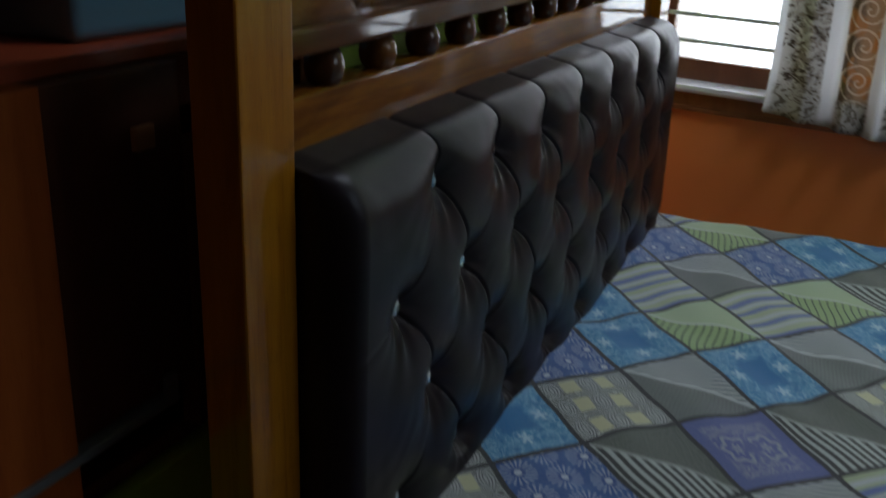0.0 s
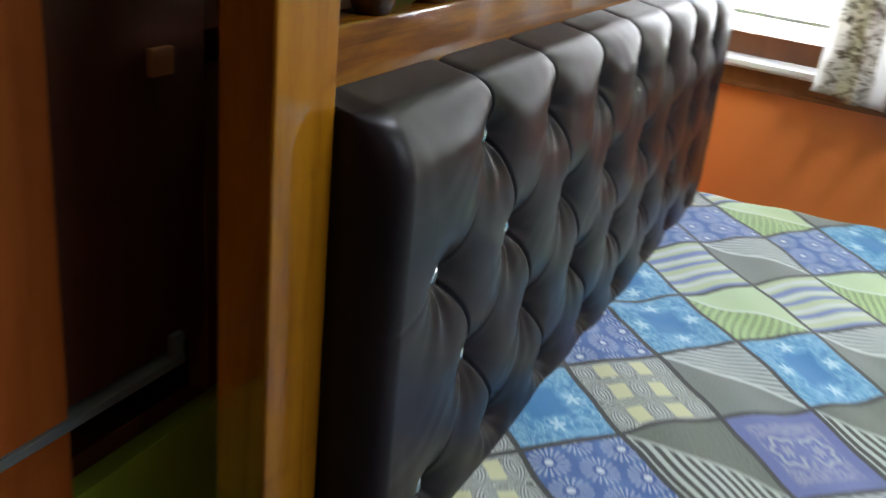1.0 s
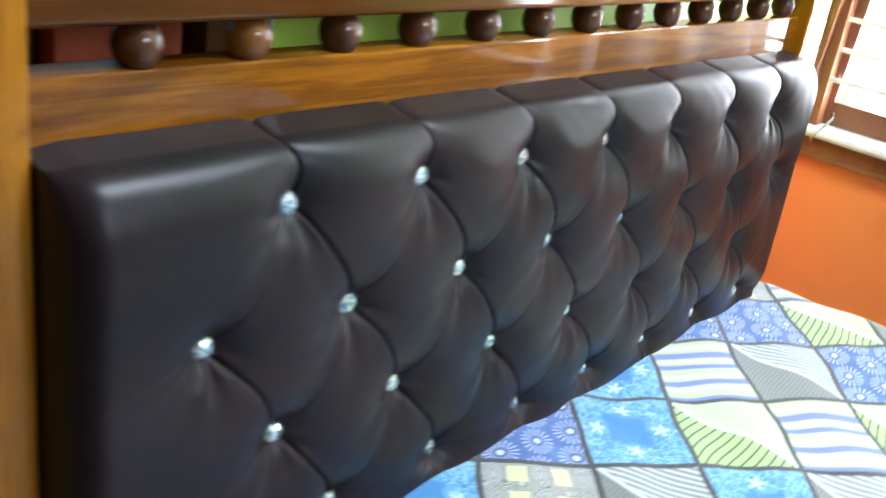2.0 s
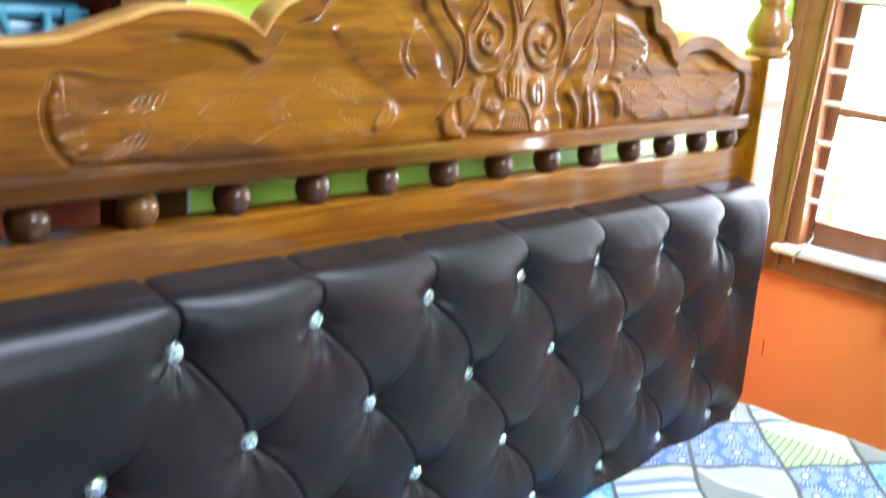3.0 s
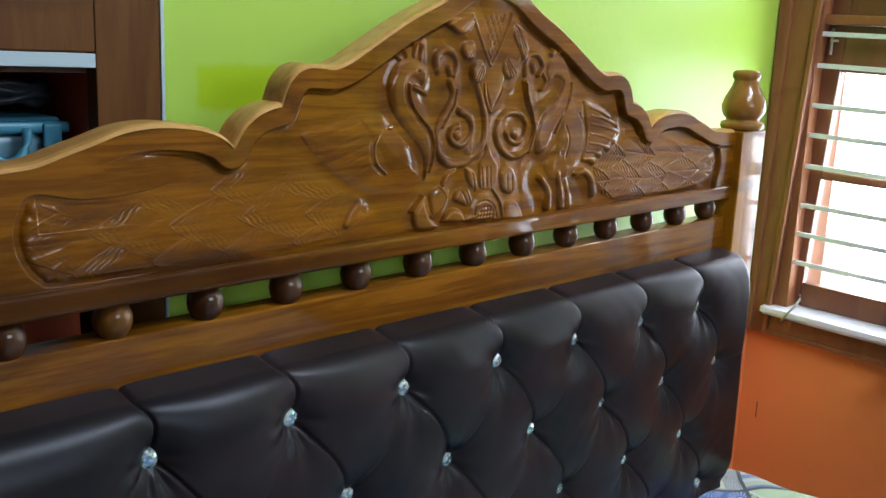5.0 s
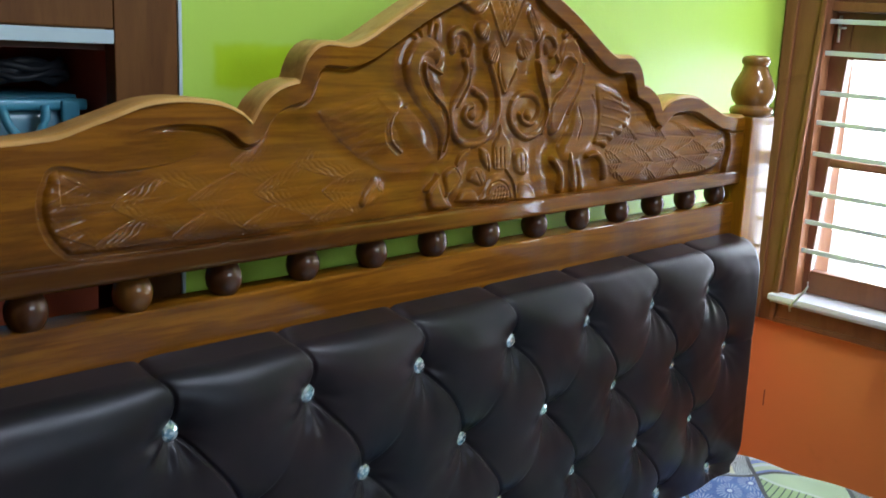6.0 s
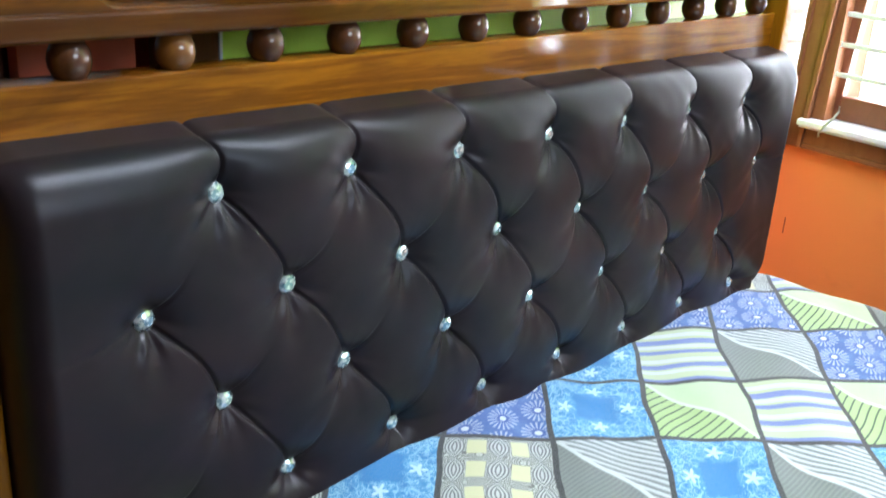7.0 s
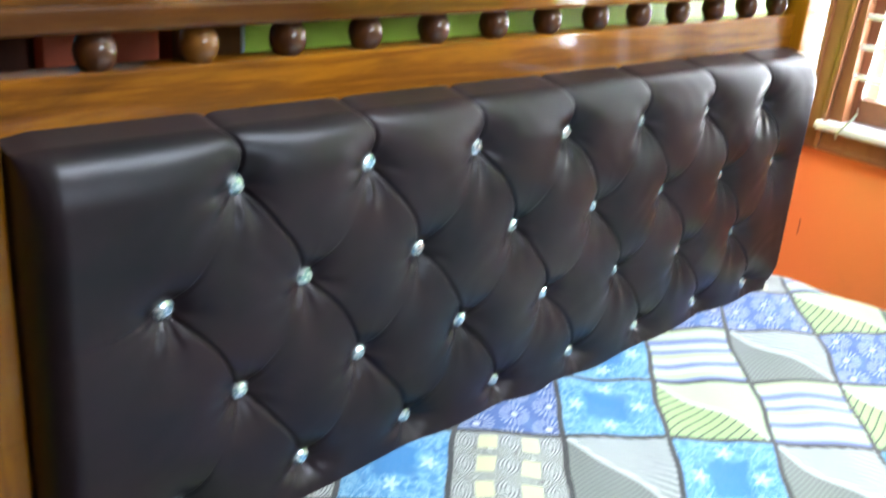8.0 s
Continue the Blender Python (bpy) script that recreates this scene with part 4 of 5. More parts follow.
    plate([(0.525, 1.373), (0.548, 1.379), (0.57, 1.38), (0.602, 1.36), (0.63, 1.338), (0.645, 1.309), (0.639, 1.281), (0.589, 1.276), (0.55, 1.303), (0.531, 1.336)], 0.0086, 0.055)
    # left bird: neck, head, beak and crest
    plate([(0.652, 1.28), (0.645, 1.305), (0.637, 1.322), (0.616, 1.344), (0.596, 1.362), (0.581, 1.382), (0.574, 1.401), (0.573, 1.418), (0.579, 1.435), (0.589, 1.449), (0.598, 1.454), (0.615, 1.458), (0.636, 1.452), (0.648, 1.441), (0.65, 1.432), (0.641, 1.417), (0.634, 1.423), (0.62, 1.426), (0.612, 1.421), (0.611, 1.405), (0.619, 1.39), (0.634, 1.374), (0.652, 1.358), (0.661, 1.345), (0.666, 1.329), (0.664, 1.313), (0.658, 1.296)], 0.0105, 0.013)
    groove([(0.596, 1.36), (0.616, 1.342), (0.636, 1.32), (0.644, 1.303), (0.65, 1.281)], 0.0028, 0.0022, 0.0035)
    ridge([(0.612, 1.419), (0.613, 1.404), (0.62, 1.389), (0.635, 1.373), (0.654, 1.357), (0.661, 1.344), (0.664, 1.328), (0.662, 1.312), (0.656, 1.294)], 0.003, 0.0026, 0.0185, 0.8)
    groove([(0.569, 1.418), (0.57, 1.4), (0.577, 1.38), (0.592, 1.361)], 0.0042, 0.003, 0.0045)
    ridge([(0.594, 1.454), (0.585, 1.464)], 0.0048, 0.0042, 0.014)
    ridge([(0.606, 1.457), (0.602, 1.471)], 0.0048, 0.0042, 0.014)
    ridge([(0.621, 1.458), (0.625, 1.474)], 0.0048, 0.0042, 0.014)
    ridge([(0.633, 1.455), (0.637, 1.471)], 0.0048, 0.0042, 0.014)
    ridge([(0.625, 1.415), (0.638, 1.41), (0.651, 1.405)], 0.0032, 0.0022, 0.011)
    groove([(0.626, 1.438), (0.629, 1.437)], 0.0016, 0.0014, 0.003)
    # inner stalk with a small head, and the bowl under the first scroll
    ridge([(0.667, 1.446), (0.667, 1.459), (0.681, 1.468), (0.698, 1.464), (0.707, 1.449), (0.702, 1.432)], 0.0066, 0.0044, 0.015)
    ridge([(0.678, 1.454), (0.672, 1.438)], 0.0072, 0.006, 0.0115)
    ridge([(0.692, 1.443), (0.695, 1.436)], 0.0066, 0.006, 0.0145)
    ridge([(0.697, 1.423), (0.703, 1.406), (0.696, 1.389), (0.683, 1.372), (0.673, 1.356), (0.671, 1.34), (0.678, 1.32), (0.7, 1.304), (0.729, 1.303)], 0.0062, 0.0072, 0.014)
    ridge([(0.729, 1.303), (0.754, 1.312), (0.77, 1.327), (0.776, 1.345), (0.776, 1.365), (0.771, 1.382), (0.762, 1.402), (0.753, 1.419)], 0.008, 0.005, 0.014)
    ridge([(0.706, 1.413), (0.702, 1.39), (0.69, 1.372), (0.679, 1.357)], 0.0022, 0.0022, 0.019, 0.9)
    # first scroll
    ridge([(0.72, 1.38), (0.738, 1.372), (0.747, 1.357), (0.742, 1.341), (0.726, 1.33), (0.709, 1.333), (0.699, 1.344), (0.704, 1.355), (0.716, 1.358)], 0.0058, 0.005, 0.0145)
    ridge([(0.714, 1.345), (0.717, 1.344)], 0.008, 0.008, 0.015)
    ridge([(0.739, 1.321), (0.743, 1.318)], 0.011, 0.009, 0.0105)
    # second stalk, small head and scroll
    ridge([(0.865, 1.437), (0.863, 1.455), (0.875, 1.468), (0.894, 1.466), (0.906, 1.45), (0.898, 1.435)], 0.0058, 0.004, 0.015)
    ridge([(0.882, 1.451), (0.886, 1.443)], 0.0064, 0.0056, 0.014)
    ridge([(0.908, 1.44), (0.919, 1.425), (0.908, 1.412)], 0.0046, 0.003, 0.012)
    ridge([(0.866, 1.425), (0.871, 1.408), (0.877, 1.39), (0.889, 1.367), (0.893, 1.346), (0.886, 1.326), (0.868, 1.311), (0.84, 1.308), (0.814, 1.323), (0.803, 1.343), (0.808, 1.363)], 0.0064, 0.0058, 0.014)
    ridge([(0.808, 1.363), (0.827, 1.376), (0.853, 1.375), (0.871, 1.362), (0.871, 1.342), (0.855, 1.329), (0.835, 1.333), (0.827, 1.344)], 0.0058, 0.0044, 0.014)
    ridge([(0.847, 1.343), (0.849, 1.341)], 0.0086, 0.0086, 0.015)
    ridge([(0.865, 1.423), (0.871, 1.4), (0.886, 1.369), (0.891, 1.343), (0.879, 1.312)], 0.0022, 0.0022, 0.019, 0.9)
    # right bird: neck, head and crest
    plate([(0.941, 1.471), (0.96, 1.465), (0.974, 1.449), (0.983, 1.427), (0.982, 1.406), (0.974, 1.382), (0.956, 1.359), (0.944, 1.34), (0.927, 1.313), (0.905, 1.309), (0.893, 1.332), (0.896, 1.355), (0.913, 1.375), (0.934, 1.391), (0.949, 1.41), (0.952, 1.426), (0.937, 1.431), (0.925, 1.423), (0.915, 1.432), (0.916, 1.447), (0.924, 1.462)], 0.0105, 0.012)
    ridge([(0.981, 1.425), (0.98, 1.406), (0.972, 1.382), (0.956, 1.36), (0.946, 1.342)], 0.0026, 0.002, 0.0185, 0.9)
    groove([(0.958, 1.425), (0.952, 1.408), (0.936, 1.39), (0.914, 1.373), (0.899, 1.353)], 0.0036, 0.0026, 0.004)
    ridge([(0.929, 1.469), (0.934, 1.475)], 0.0056, 0.005, 0.015)
    ridge([(0.947, 1.468), (0.95, 1.482)], 0.0044, 0.0038, 0.014)
    ridge([(0.961, 1.465), (0.967, 1.478)], 0.004, 0.0034, 0.014)
    # pendant leaf, stem and bud between the scrolls
    ridge([(0.769, 1.422), (0.773, 1.4), (0.785, 1.379)], 0.0036, 0.003, 0.013)
    ridge([(0.812, 1.413), (0.8, 1.393), (0.788, 1.378)], 0.0036, 0.003, 0.013)
    plate([(0.762, 1.441), (0.81, 1.44), (0.812, 1.417), (0.799, 1.395), (0.787, 1.379), (0.776, 1.399), (0.767, 1.42)], 0.0085, 0.006)
    plate([(0.779, 1.334), (0.795, 1.313), (0.809, 1.293), (0.803, 1.259), (0.766, 1.261), (0.762, 1.298), (0.772, 1.315)], 0.0105, 0.007)
    groove([(0.768, 1.294), (0.772, 1.264)], 0.0014, 0.001, 0.003)
    groove([(0.778, 1.294), (0.781, 1.264)], 0.0014, 0.001, 0.003)
    groove([(0.787, 1.294), (0.791, 1.263)], 0.0014, 0.001, 0.003)
    # shell with its petals
    plate([(0.744, 1.226), (0.749, 1.24), (0.756, 1.252), (0.767, 1.259), (0.781, 1.262), (0.799, 1.258), (0.814, 1.242), (0.823, 1.222), (0.826, 1.203), (0.743, 1.21)], 0.0115, 0.02)
    ridge([(0.795, 1.259), (0.813, 1.24), (0.824, 1.211)], 0.0034, 0.003, 0.019, 0.9)
    groove([(0.756, 1.222), (0.762, 1.237), (0.78, 1.242), (0.8, 1.232), (0.808, 1.214)], 0.0014, 0.0014, 0.003)
    plate([(0.712, 1.249), (0.718, 1.261), (0.733, 1.267), (0.746, 1.262), (0.755, 1.246), (0.752, 1.236), (0.737, 1.235), (0.718, 1.243)], 0.01, 0.01)
    plate([(0.736, 1.296), (0.753, 1.292), (0.763, 1.275), (0.762, 1.256), (0.747, 1.264), (0.737, 1.28)], 0.0105, 0.008)
    plate([(0.691, 1.221), (0.699, 1.232), (0.716, 1.236), (0.733, 1.228), (0.738, 1.211), (0.692, 1.215)], 0.01, 0.009)
    plate([(0.811, 1.285), (0.835, 1.292), (0.854, 1.279), (0.858, 1.256), (0.842, 1.246), (0.818, 1.256)], 0.01, 0.01)
    plate([(0.827, 1.225), (0.837, 1.237), (0.858, 1.233), (0.874, 1.218), (0.876, 1.201), (0.828, 1.205)], 0.01, 0.009)
    groove([(0.727, 1.26), (0.74, 1.24)], 0.0012, 0.001, 0.0026)
    groove([(0.737, 1.261), (0.748, 1.241)], 0.0012, 0.001, 0.0026)
    groove([(0.748, 1.287), (0.755, 1.262)], 0.0012, 0.001, 0.0026)
    groove([(0.829, 1.28), (0.832, 1.256)], 0.0012, 0.001, 0.0026)
    groove([(0.841, 1.28), (0.844, 1.253)], 0.0012, 0.001, 0.0026)
    # claws beside the shell
    plate([(0.627, 1.232), (0.634, 1.244), (0.648, 1.259), (0.654, 1.243), (0.664, 1.225), (0.68, 1.214), (0.673, 1.206), (0.635, 1.211)], 0.0105, 0.008)
    ridge([(0.647, 1.258), (0.635, 1.247), (0.626, 1.238)], 0.004, 0.0034, 0.019, 0.9)
    plate([(0.658, 1.258), (0.675, 1.27), (0.688, 1.267), (0.697, 1.25), (0.69, 1.236), (0.674, 1.226), (0.663, 1.229)], 0.0105, 0.008)
    ridge([(0.682, 1.268), (0.693, 1.255), (0.686, 1.244), (0.672, 1.235), (0.664, 1.227)], 0.0036, 0.003, 0.0175, 0.9)
    ridge([(0.689, 1.272), (0.696, 1.284), (0.713, 1.292)], 0.0048, 0.004, 0.013)
    # petals of the hanging flower, on a raised ground
    plate([(0.681, 1.516), (0.697, 1.496), (0.717, 1.483), (0.719, 1.459), (0.737, 1.445), (0.743, 1.425), (0.769, 1.422), (0.8, 1.423), (0.838, 1.431), (0.847, 1.452), (0.862, 1.465), (0.853, 1.504), (0.821, 1.525)], 0.0085, 0.010)
    plate([(0.675, 1.512), (0.691, 1.498), (0.709, 1.49), (0.731, 1.495), (0.74, 1.509), (0.734, 1.523)], 0.0125, 0.007)
    groove([(0.738, 1.517), (0.71, 1.5)], 0.0012, 0.0008, 0.0022)
    groove([(0.739, 1.516), (0.715, 1.497)], 0.0012, 0.0008, 0.0022)
    groove([(0.74, 1.516), (0.719, 1.495)], 0.0012, 0.0008, 0.0022)
    plate([(0.713, 1.472), (0.717, 1.461), (0.728, 1.454), (0.742, 1.457), (0.745, 1.473), (0.736, 1.485), (0.719, 1.482)], 0.0125, 0.007)
    groove([(0.74, 1.481), (0.722, 1.461)], 0.0012, 0.0008, 0.0022)
    groove([(0.742, 1.481), (0.727, 1.459)], 0.0012, 0.0008, 0.0022)
    groove([(0.743, 1.481), (0.733, 1.458)], 0.0012, 0.0008, 0.0022)
    plate([(0.734, 1.443), (0.738, 1.428), (0.749, 1.42), (0.764, 1.424), (0.768, 1.441), (0.759, 1.457), (0.742, 1.455)], 0.0125, 0.007)
    groove([(0.762, 1.456), (0.742, 1.428)], 0.0012, 0.0008, 0.0022)
    groove([(0.764, 1.456), (0.748, 1.426)], 0.0012, 0.0008, 0.0022)
    groove([(0.766, 1.455), (0.754, 1.425)], 0.0012, 0.0008, 0.0022)
    plate([(0.807, 1.459), (0.802, 1.442), (0.813, 1.429), (0.832, 1.429), (0.845, 1.443), (0.841, 1.459), (0.82, 1.466)], 0.0125, 0.007)
    groove([(0.805, 1.462), (0.822, 1.432)], 0.0012, 0.0008, 0.0022)
    groove([(0.806, 1.462), (0.828, 1.434)], 0.0012, 0.0008, 0.0022)
    groove([(0.808, 1.463), (0.834, 1.436)], 0.0012, 0.0008, 0.0022)
    plate([(0.824, 1.495), (0.839, 1.473), (0.853, 1.456), (0.865, 1.468), (0.855, 1.502), (0.833, 1.513)], 0.0125, 0.007)
    groove([(0.826, 1.51), (0.847, 1.466)], 0.0012, 0.0008, 0.0022)
    groove([(0.828, 1.511), (0.854, 1.468)], 0.0012, 0.0008, 0.0022)
    groove([(0.83, 1.511), (0.86, 1.469)], 0.0012, 0.0008, 0.0022)
    # the flower's heart
    ridge([(0.779, 1.544), (0.779, 1.503), (0.778, 1.466)], 0.034, 0.008, 0.0150, 0.45)
    ridge([(0.704, 1.55), (0.739, 1.544)], 0.020, 0.022, 0.0110, 0.4)
    ridge([(0.819, 1.552), (0.849, 1.55)], 0.022, 0.018, 0.0110, 0.4)
    ridge([(0.735, 1.519), (0.756, 1.482), (0.776, 1.45)], 0.0049, 0.0032, 0.017)
    ridge([(0.822, 1.526), (0.8, 1.481), (0.779, 1.448)], 0.0041, 0.0033, 0.017)
    ridge([(0.806, 1.524), (0.786, 1.482), (0.778, 1.46)], 0.0025, 0.0025, 0.016)
    # the forms grow out of a ground that rises between them
    ground = spread(np.clip(h, 0, 0.012), 21, 25)
    h = np.maximum(h, 0.92 * ground)
    # ribs of the shell
    inside = smooth(0.026 - np.hypot((X - 0.782) / 0.85, (Z - 1.211)), 0, 0.004)
    h -= 0.0014 * inside * (np.clip(np.sin((X - 0.782) * 900), 0, 1) + np.clip(np.sin((Z - 1.223) * 900), 0, 1))
    fill = smooth(1.530 - Z, 0.0, 0.02) * smooth(Z - 1.456, 0, 0.02) * smooth(0.030 - np.abs(X - 0.783) - 0.30 * (1.535 - Z), 0, 0.006)
    h -= 0.0012 * fill * np.clip(np.sin((X + 0.6 * Z) * 520), 0, 1) + 0.0010 * fill * np.clip(np.sin((X - 0.6 * Z) * 520), 0, 1)
    # rim that follows the outline, and the end stile
    ds = np.linspace(0, 0.86, 600)
    zs = top_edge(ds)
    near = np.full(D.shape, 1.0)
    for j in range(0, 600, 2):
        near = np.minimum(near, (D - ds[j]) ** 2 + (Z - zs[j]) ** 2)
    near = np.sqrt(near)
    flat_side = smooth(CROWN_MID - X, 0.33, 0.40) * smooth(0.47 - (CROWN_MID - X), 0.0, 0.05)
    stile = smooth(X, 1.500 + 0.006 * np.cos((Z - 1.262) * 70), 1.503 + 0.006 * np.cos((Z - 1.262) * 70))
    rim_all = np.maximum((0.0125 - 0.0035 * smooth(0.55 - X, 0, 0.10)) * (0.72 + 0.28 * smooth(X, 0.17, 0.29)) * smooth(0.028 - near, 0, 0.0035) * (1 - 0.6 * flat_side), 0.0125 * np.clip(stile, 0, 1))
    h = np.where(rim_all > 0.0003, np.maximum(h, rim_all), h)
    h -= 0.0040 * np.exp(-((near - 0.0295) / 0.0022) ** 2) * smooth(D, 0.05, 0.12) * (1 - flat_side) * smooth(X, 0.17, 0.29)
    tool = 0.000015 * np.sin(X * 310 + 3 * np.sin(Z * 90)) * np.sin(Z * 260 + 2 * np.sin(X * 70))
    return h + tool


nx, nz = 1500, 300
gx = np.linspace(-0.060, 1.560, nx)[None, :] + np.zeros((nz, 1))
gt = np.linspace(0, 1, nz)[:, None]
zt = top_edge(np.abs(gx - CROWN_MID))
gz = 1.200 + (zt - 1.200) * gt
gy = 0.046 - 1.1 * relief(gx, gz, zt)
gy[-1] = gy[-1] + 0.003
# the top edge rounds back, then the board's back
xs = np.concatenate([gx, gx[-1:], gx[-1:], gx[-1:]])
zs = np.concatenate([gz, zt[-1:] + 0.001, zt[-1:] + 0.001, 0 * zt[-1:] + 1.19])
ys = np.concatenate([gy, gy[-1:] + 0.004, 0 * gy[-1:] + 0.076, 0 * gy[-1:] + 0.078])
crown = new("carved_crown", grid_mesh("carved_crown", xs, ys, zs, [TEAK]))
crown.parent = bed
crown.matrix_parent_inverse = world_of(bed).inverted()
tagged(crown, "carved crown board with two facing birds, scrolls and leaves")

# outer edge of the crown; the light its top catches is put into paler wood
step = np.array([[0.0], [0.003], [0.009], [0.045], [0.047]])
rise = np.array([[0.000], [0.004], [0.006], [0.006], [-0.02]])
edge_strip = new("crown_edge", grid_mesh("crown_edge", gx[:5], np.broadcast_to(gy[-1:] * 0 + 0.035 + step, (5, nx)), zt[:1] + rise, [TEAK_LIT], smooth=False))
edge_strip.parent = bed
edge_strip.matrix_parent_inverse = world_of(bed).inverted()
tagged(edge_strip, "top edge of the crown, coloured paler for the light on it")

# tufted headboard panel: deep soft stuffing over a button lattice placed to fit the camera's view
PX0, PX1, PZ0, PZ1 = -0.057, 1.570, 0.47, 1.071
FRONT, BACKING = 0.053, 0.006


def fitted_place(u, w):
    """Where the button at (u, w) of an even lattice goes, placed to fit the camera's view."""
    return 0.0235 + 0.8736 * u - 0.0356 * w + 0.0286 * u * u + 0.0999 * u * w, 0.0293 - 0.014 * u + 0.9839 * w


BUTTONS = [fitted_place((i + 0.5 * (r % 2)) * UNIT, z) for r, z in enumerate(ROW_Z) for i in range(1 - r % 2, 8)]
PLEAT, SOFT, TOP_PLEAT, EDGE_PLEAT = 1, 0, 2, 3
CREASES = []
for r in range(3):
    for i in range(1 - r % 2, 8):
        u = (i + 0.5 * (r % 2)) * UNIT
        for side in (-0.5, 0.5):
            if 0.4 * UNIT < u + side * UNIT < 7.6 * UNIT:
                CREASES.append((fitted_place(u, ROW_Z[r]), fitted_place(u + side * UNIT, ROW_Z[r + 1]), PLEAT if side > 0 else SOFT))
TOP_X = [fitted_place(i * UNIT, ROW_Z[0]) for i in range(1, 8)]
for x, z in TOP_X:
    CREASES.append(((x, z), (x + 0.004, PZ1 + 0.02), TOP_PLEAT))
for i in range(8):
    x, z = fitted_place((i + 0.5) * UNIT, ROW_Z[3])
    CREASES.append(((x, z), (x + 0.030, PZ0 - 0.02), EDGE_PLEAT))
for r in (1, 3):
    x, z = fitted_place(0.5 * UNIT, ROW_Z[r])
    CREASES.append(((x, z), (PX0 - 0.02, z - 0.022), EDGE_PLEAT))
    x, z = fitted_place(7.5 * UNIT, ROW_Z[r])
    CREASES.append(((x, z), (PX1 + 0.02, z + 0.006), EDGE_PLEAT))


def top_pleat_x(xa, za, Z):
    """The line of a pleat from a top button up over the edge."""
    tt = np.clip((Z - za) / (PZ1 + 0.02 - za), -0.2, 1)
    return xa + 0.005 * np.sin(math.pi * np.clip(tt, 0, 1)) - 0.024 * smooth(tt, 0.45, 1.05) ** 1.3


def tufting(X, Z):
    """Height of the stuffing: full soft diamonds, folds from button to button, deep pits with puckers at each."""
    low = smooth(Z, 0.560, 0.606)
    valley = np.zeros(X.shape)
    sharp = np.zeros(X.shape)
    for (xa, za), (xb, zb), kind in CREASES:
        L2 = (xb - xa) ** 2 + (zb - za) ** 2
        L = math.sqrt(L2)
        t = np.clip(((X - xa) * (xb - xa) + (Z - za) * (zb - za)) / L2, 0, 1)
        wave = 0.0012 * np.sin(t * 9 + xa * 40)
        side = ((X - xa) * (zb - za) - (Z - za) * (xb - xa)) / L
        off = side + (0.0085 if kind == PLEAT else 0.006) * np.sin(math.pi * t) * (kind in (PLEAT, SOFT)) + wave
        px, pz = xa + t * (xb - xa), za + t * (zb - za)
        d = np.where((t > 0) & (t < 1), np.abs(off), np.hypot(X - px, Z - pz))
        mid = np.sin(math.pi * t)
        if kind == TOP_PLEAT:
            off = X - top_pleat_x(xa, za, Z)
            d = np.where(Z > za, np.abs(off), np.hypot(X - xa, Z - za))
            valley = np.maximum(valley, 0.0070 * (1 - 0.35 * t) * np.exp(-d / np.where(off < 0, 0.014, 0.020)))
            sharp = np.maximum(sharp, 0.0068 * np.exp(-(d / 0.0017) ** 2))
        elif kind == PLEAT:
            # one flank slips under the other: a thin dark fold in a broad valley
            valley = np.maximum(valley, 0.0050 * (1 - 0.60 * mid) * np.exp(-d / np.where(off > 0, 0.012, 0.020)))
            sharp = np.maximum(sharp, 0.0080 * np.exp(-(d / 0.0017) ** 2) * (1 - 0.40 * mid))
        elif kind == SOFT:
            valley = np.maximum(valley, 0.0050 * (1 - 0.65 * mid) * np.exp(-(d / 0.026) ** 1.3))
            sharp = np.maximum(sharp, 0.0030 * np.exp(-(d / 0.0024) ** 2) * smooth(t, 0.45, 0.95))
        else:
            sharp = np.maximum(sharp, (0.0055 * (1 - t) ** 2 + 0.0008) * np.exp(-d / 0.0055))
    h = FRONT - low * (valley + sharp)
    for xb, zb in BUTTONS:
        dx, dz = X - xb, Z - zb
        near = (np.abs(dx) < 0.15) & (np.abs(dz) < 0.15)
        dd, tz = np.hypot(dx[near], dz[near]), np.arctan2(dz[near], dx[near])
        seed = xb * 37 + zb * 11
        weak = 0.10 + 0.90 * low[near]
        pull = (0.008 * np.exp(-(dd / 0.017) ** 1.6) + 0.0205 * np.exp(-((dd / 0.041) * (1 + 0.15 * np.sin(tz))) ** 1.5)) * smooth(0.145 - dd, 0, 0.06)
        folds = 0.0042 * (np.sin(6 * tz + seed) + 0.8 * np.sin(10 * tz + 2 * seed)) * smooth(dd, 0.008, 0.034) * np.exp(-dd / 0.036) * (0.52 - 0.48 * np.sin(tz + 0.3)) ** 1.2
        h[near] -= (pull - folds) * weak
    return h


def fine_ends(n, ease):
    """Steps from 0 to 1, closer together at both ends."""
    t = np.linspace(0, 1, n)
    return t + ease * np.sin(2 * math.pi * t) / (-2 * math.pi)


nx, nz = 1060, 430
ax = fine_ends(nx, 0.75)[None, :] + np.zeros((nz, 1))
az = fine_ends(nz, 0.80)[:, None] + np.zeros((1, nx))
X, Z = PX0 + (PX1 - PX0) * ax, PZ0 + (PZ1 - PZ0) * az
H = tufting(X, Z)
# the stuffing thins a little towards the top; sag and slight unevenness
H -= 0.004 * smooth(Z, PZ1 - 0.10, PZ1 - 0.01) ** 1.5
H += 0.0030 * np.sin(X * 3.7 + 1) * np.sin(Z * 6.1)
# small dents where the hide lies loose over the stuffing
H += 0.00035 * np.sin(X * 83 + 2.0 * np.sin(Z * 41)) * np.sin(Z * 97 + 2.5 * np.sin(X * 29)) * smooth(np.sin(X * 17 + 3 * np.sin(Z * 13)), -0.2, 0.8)


def roll_off(edge, r):
    c = np.clip(1 - edge / r, 0, 1)
    return np.sqrt(np.clip(1 - c * c, 0, 1))


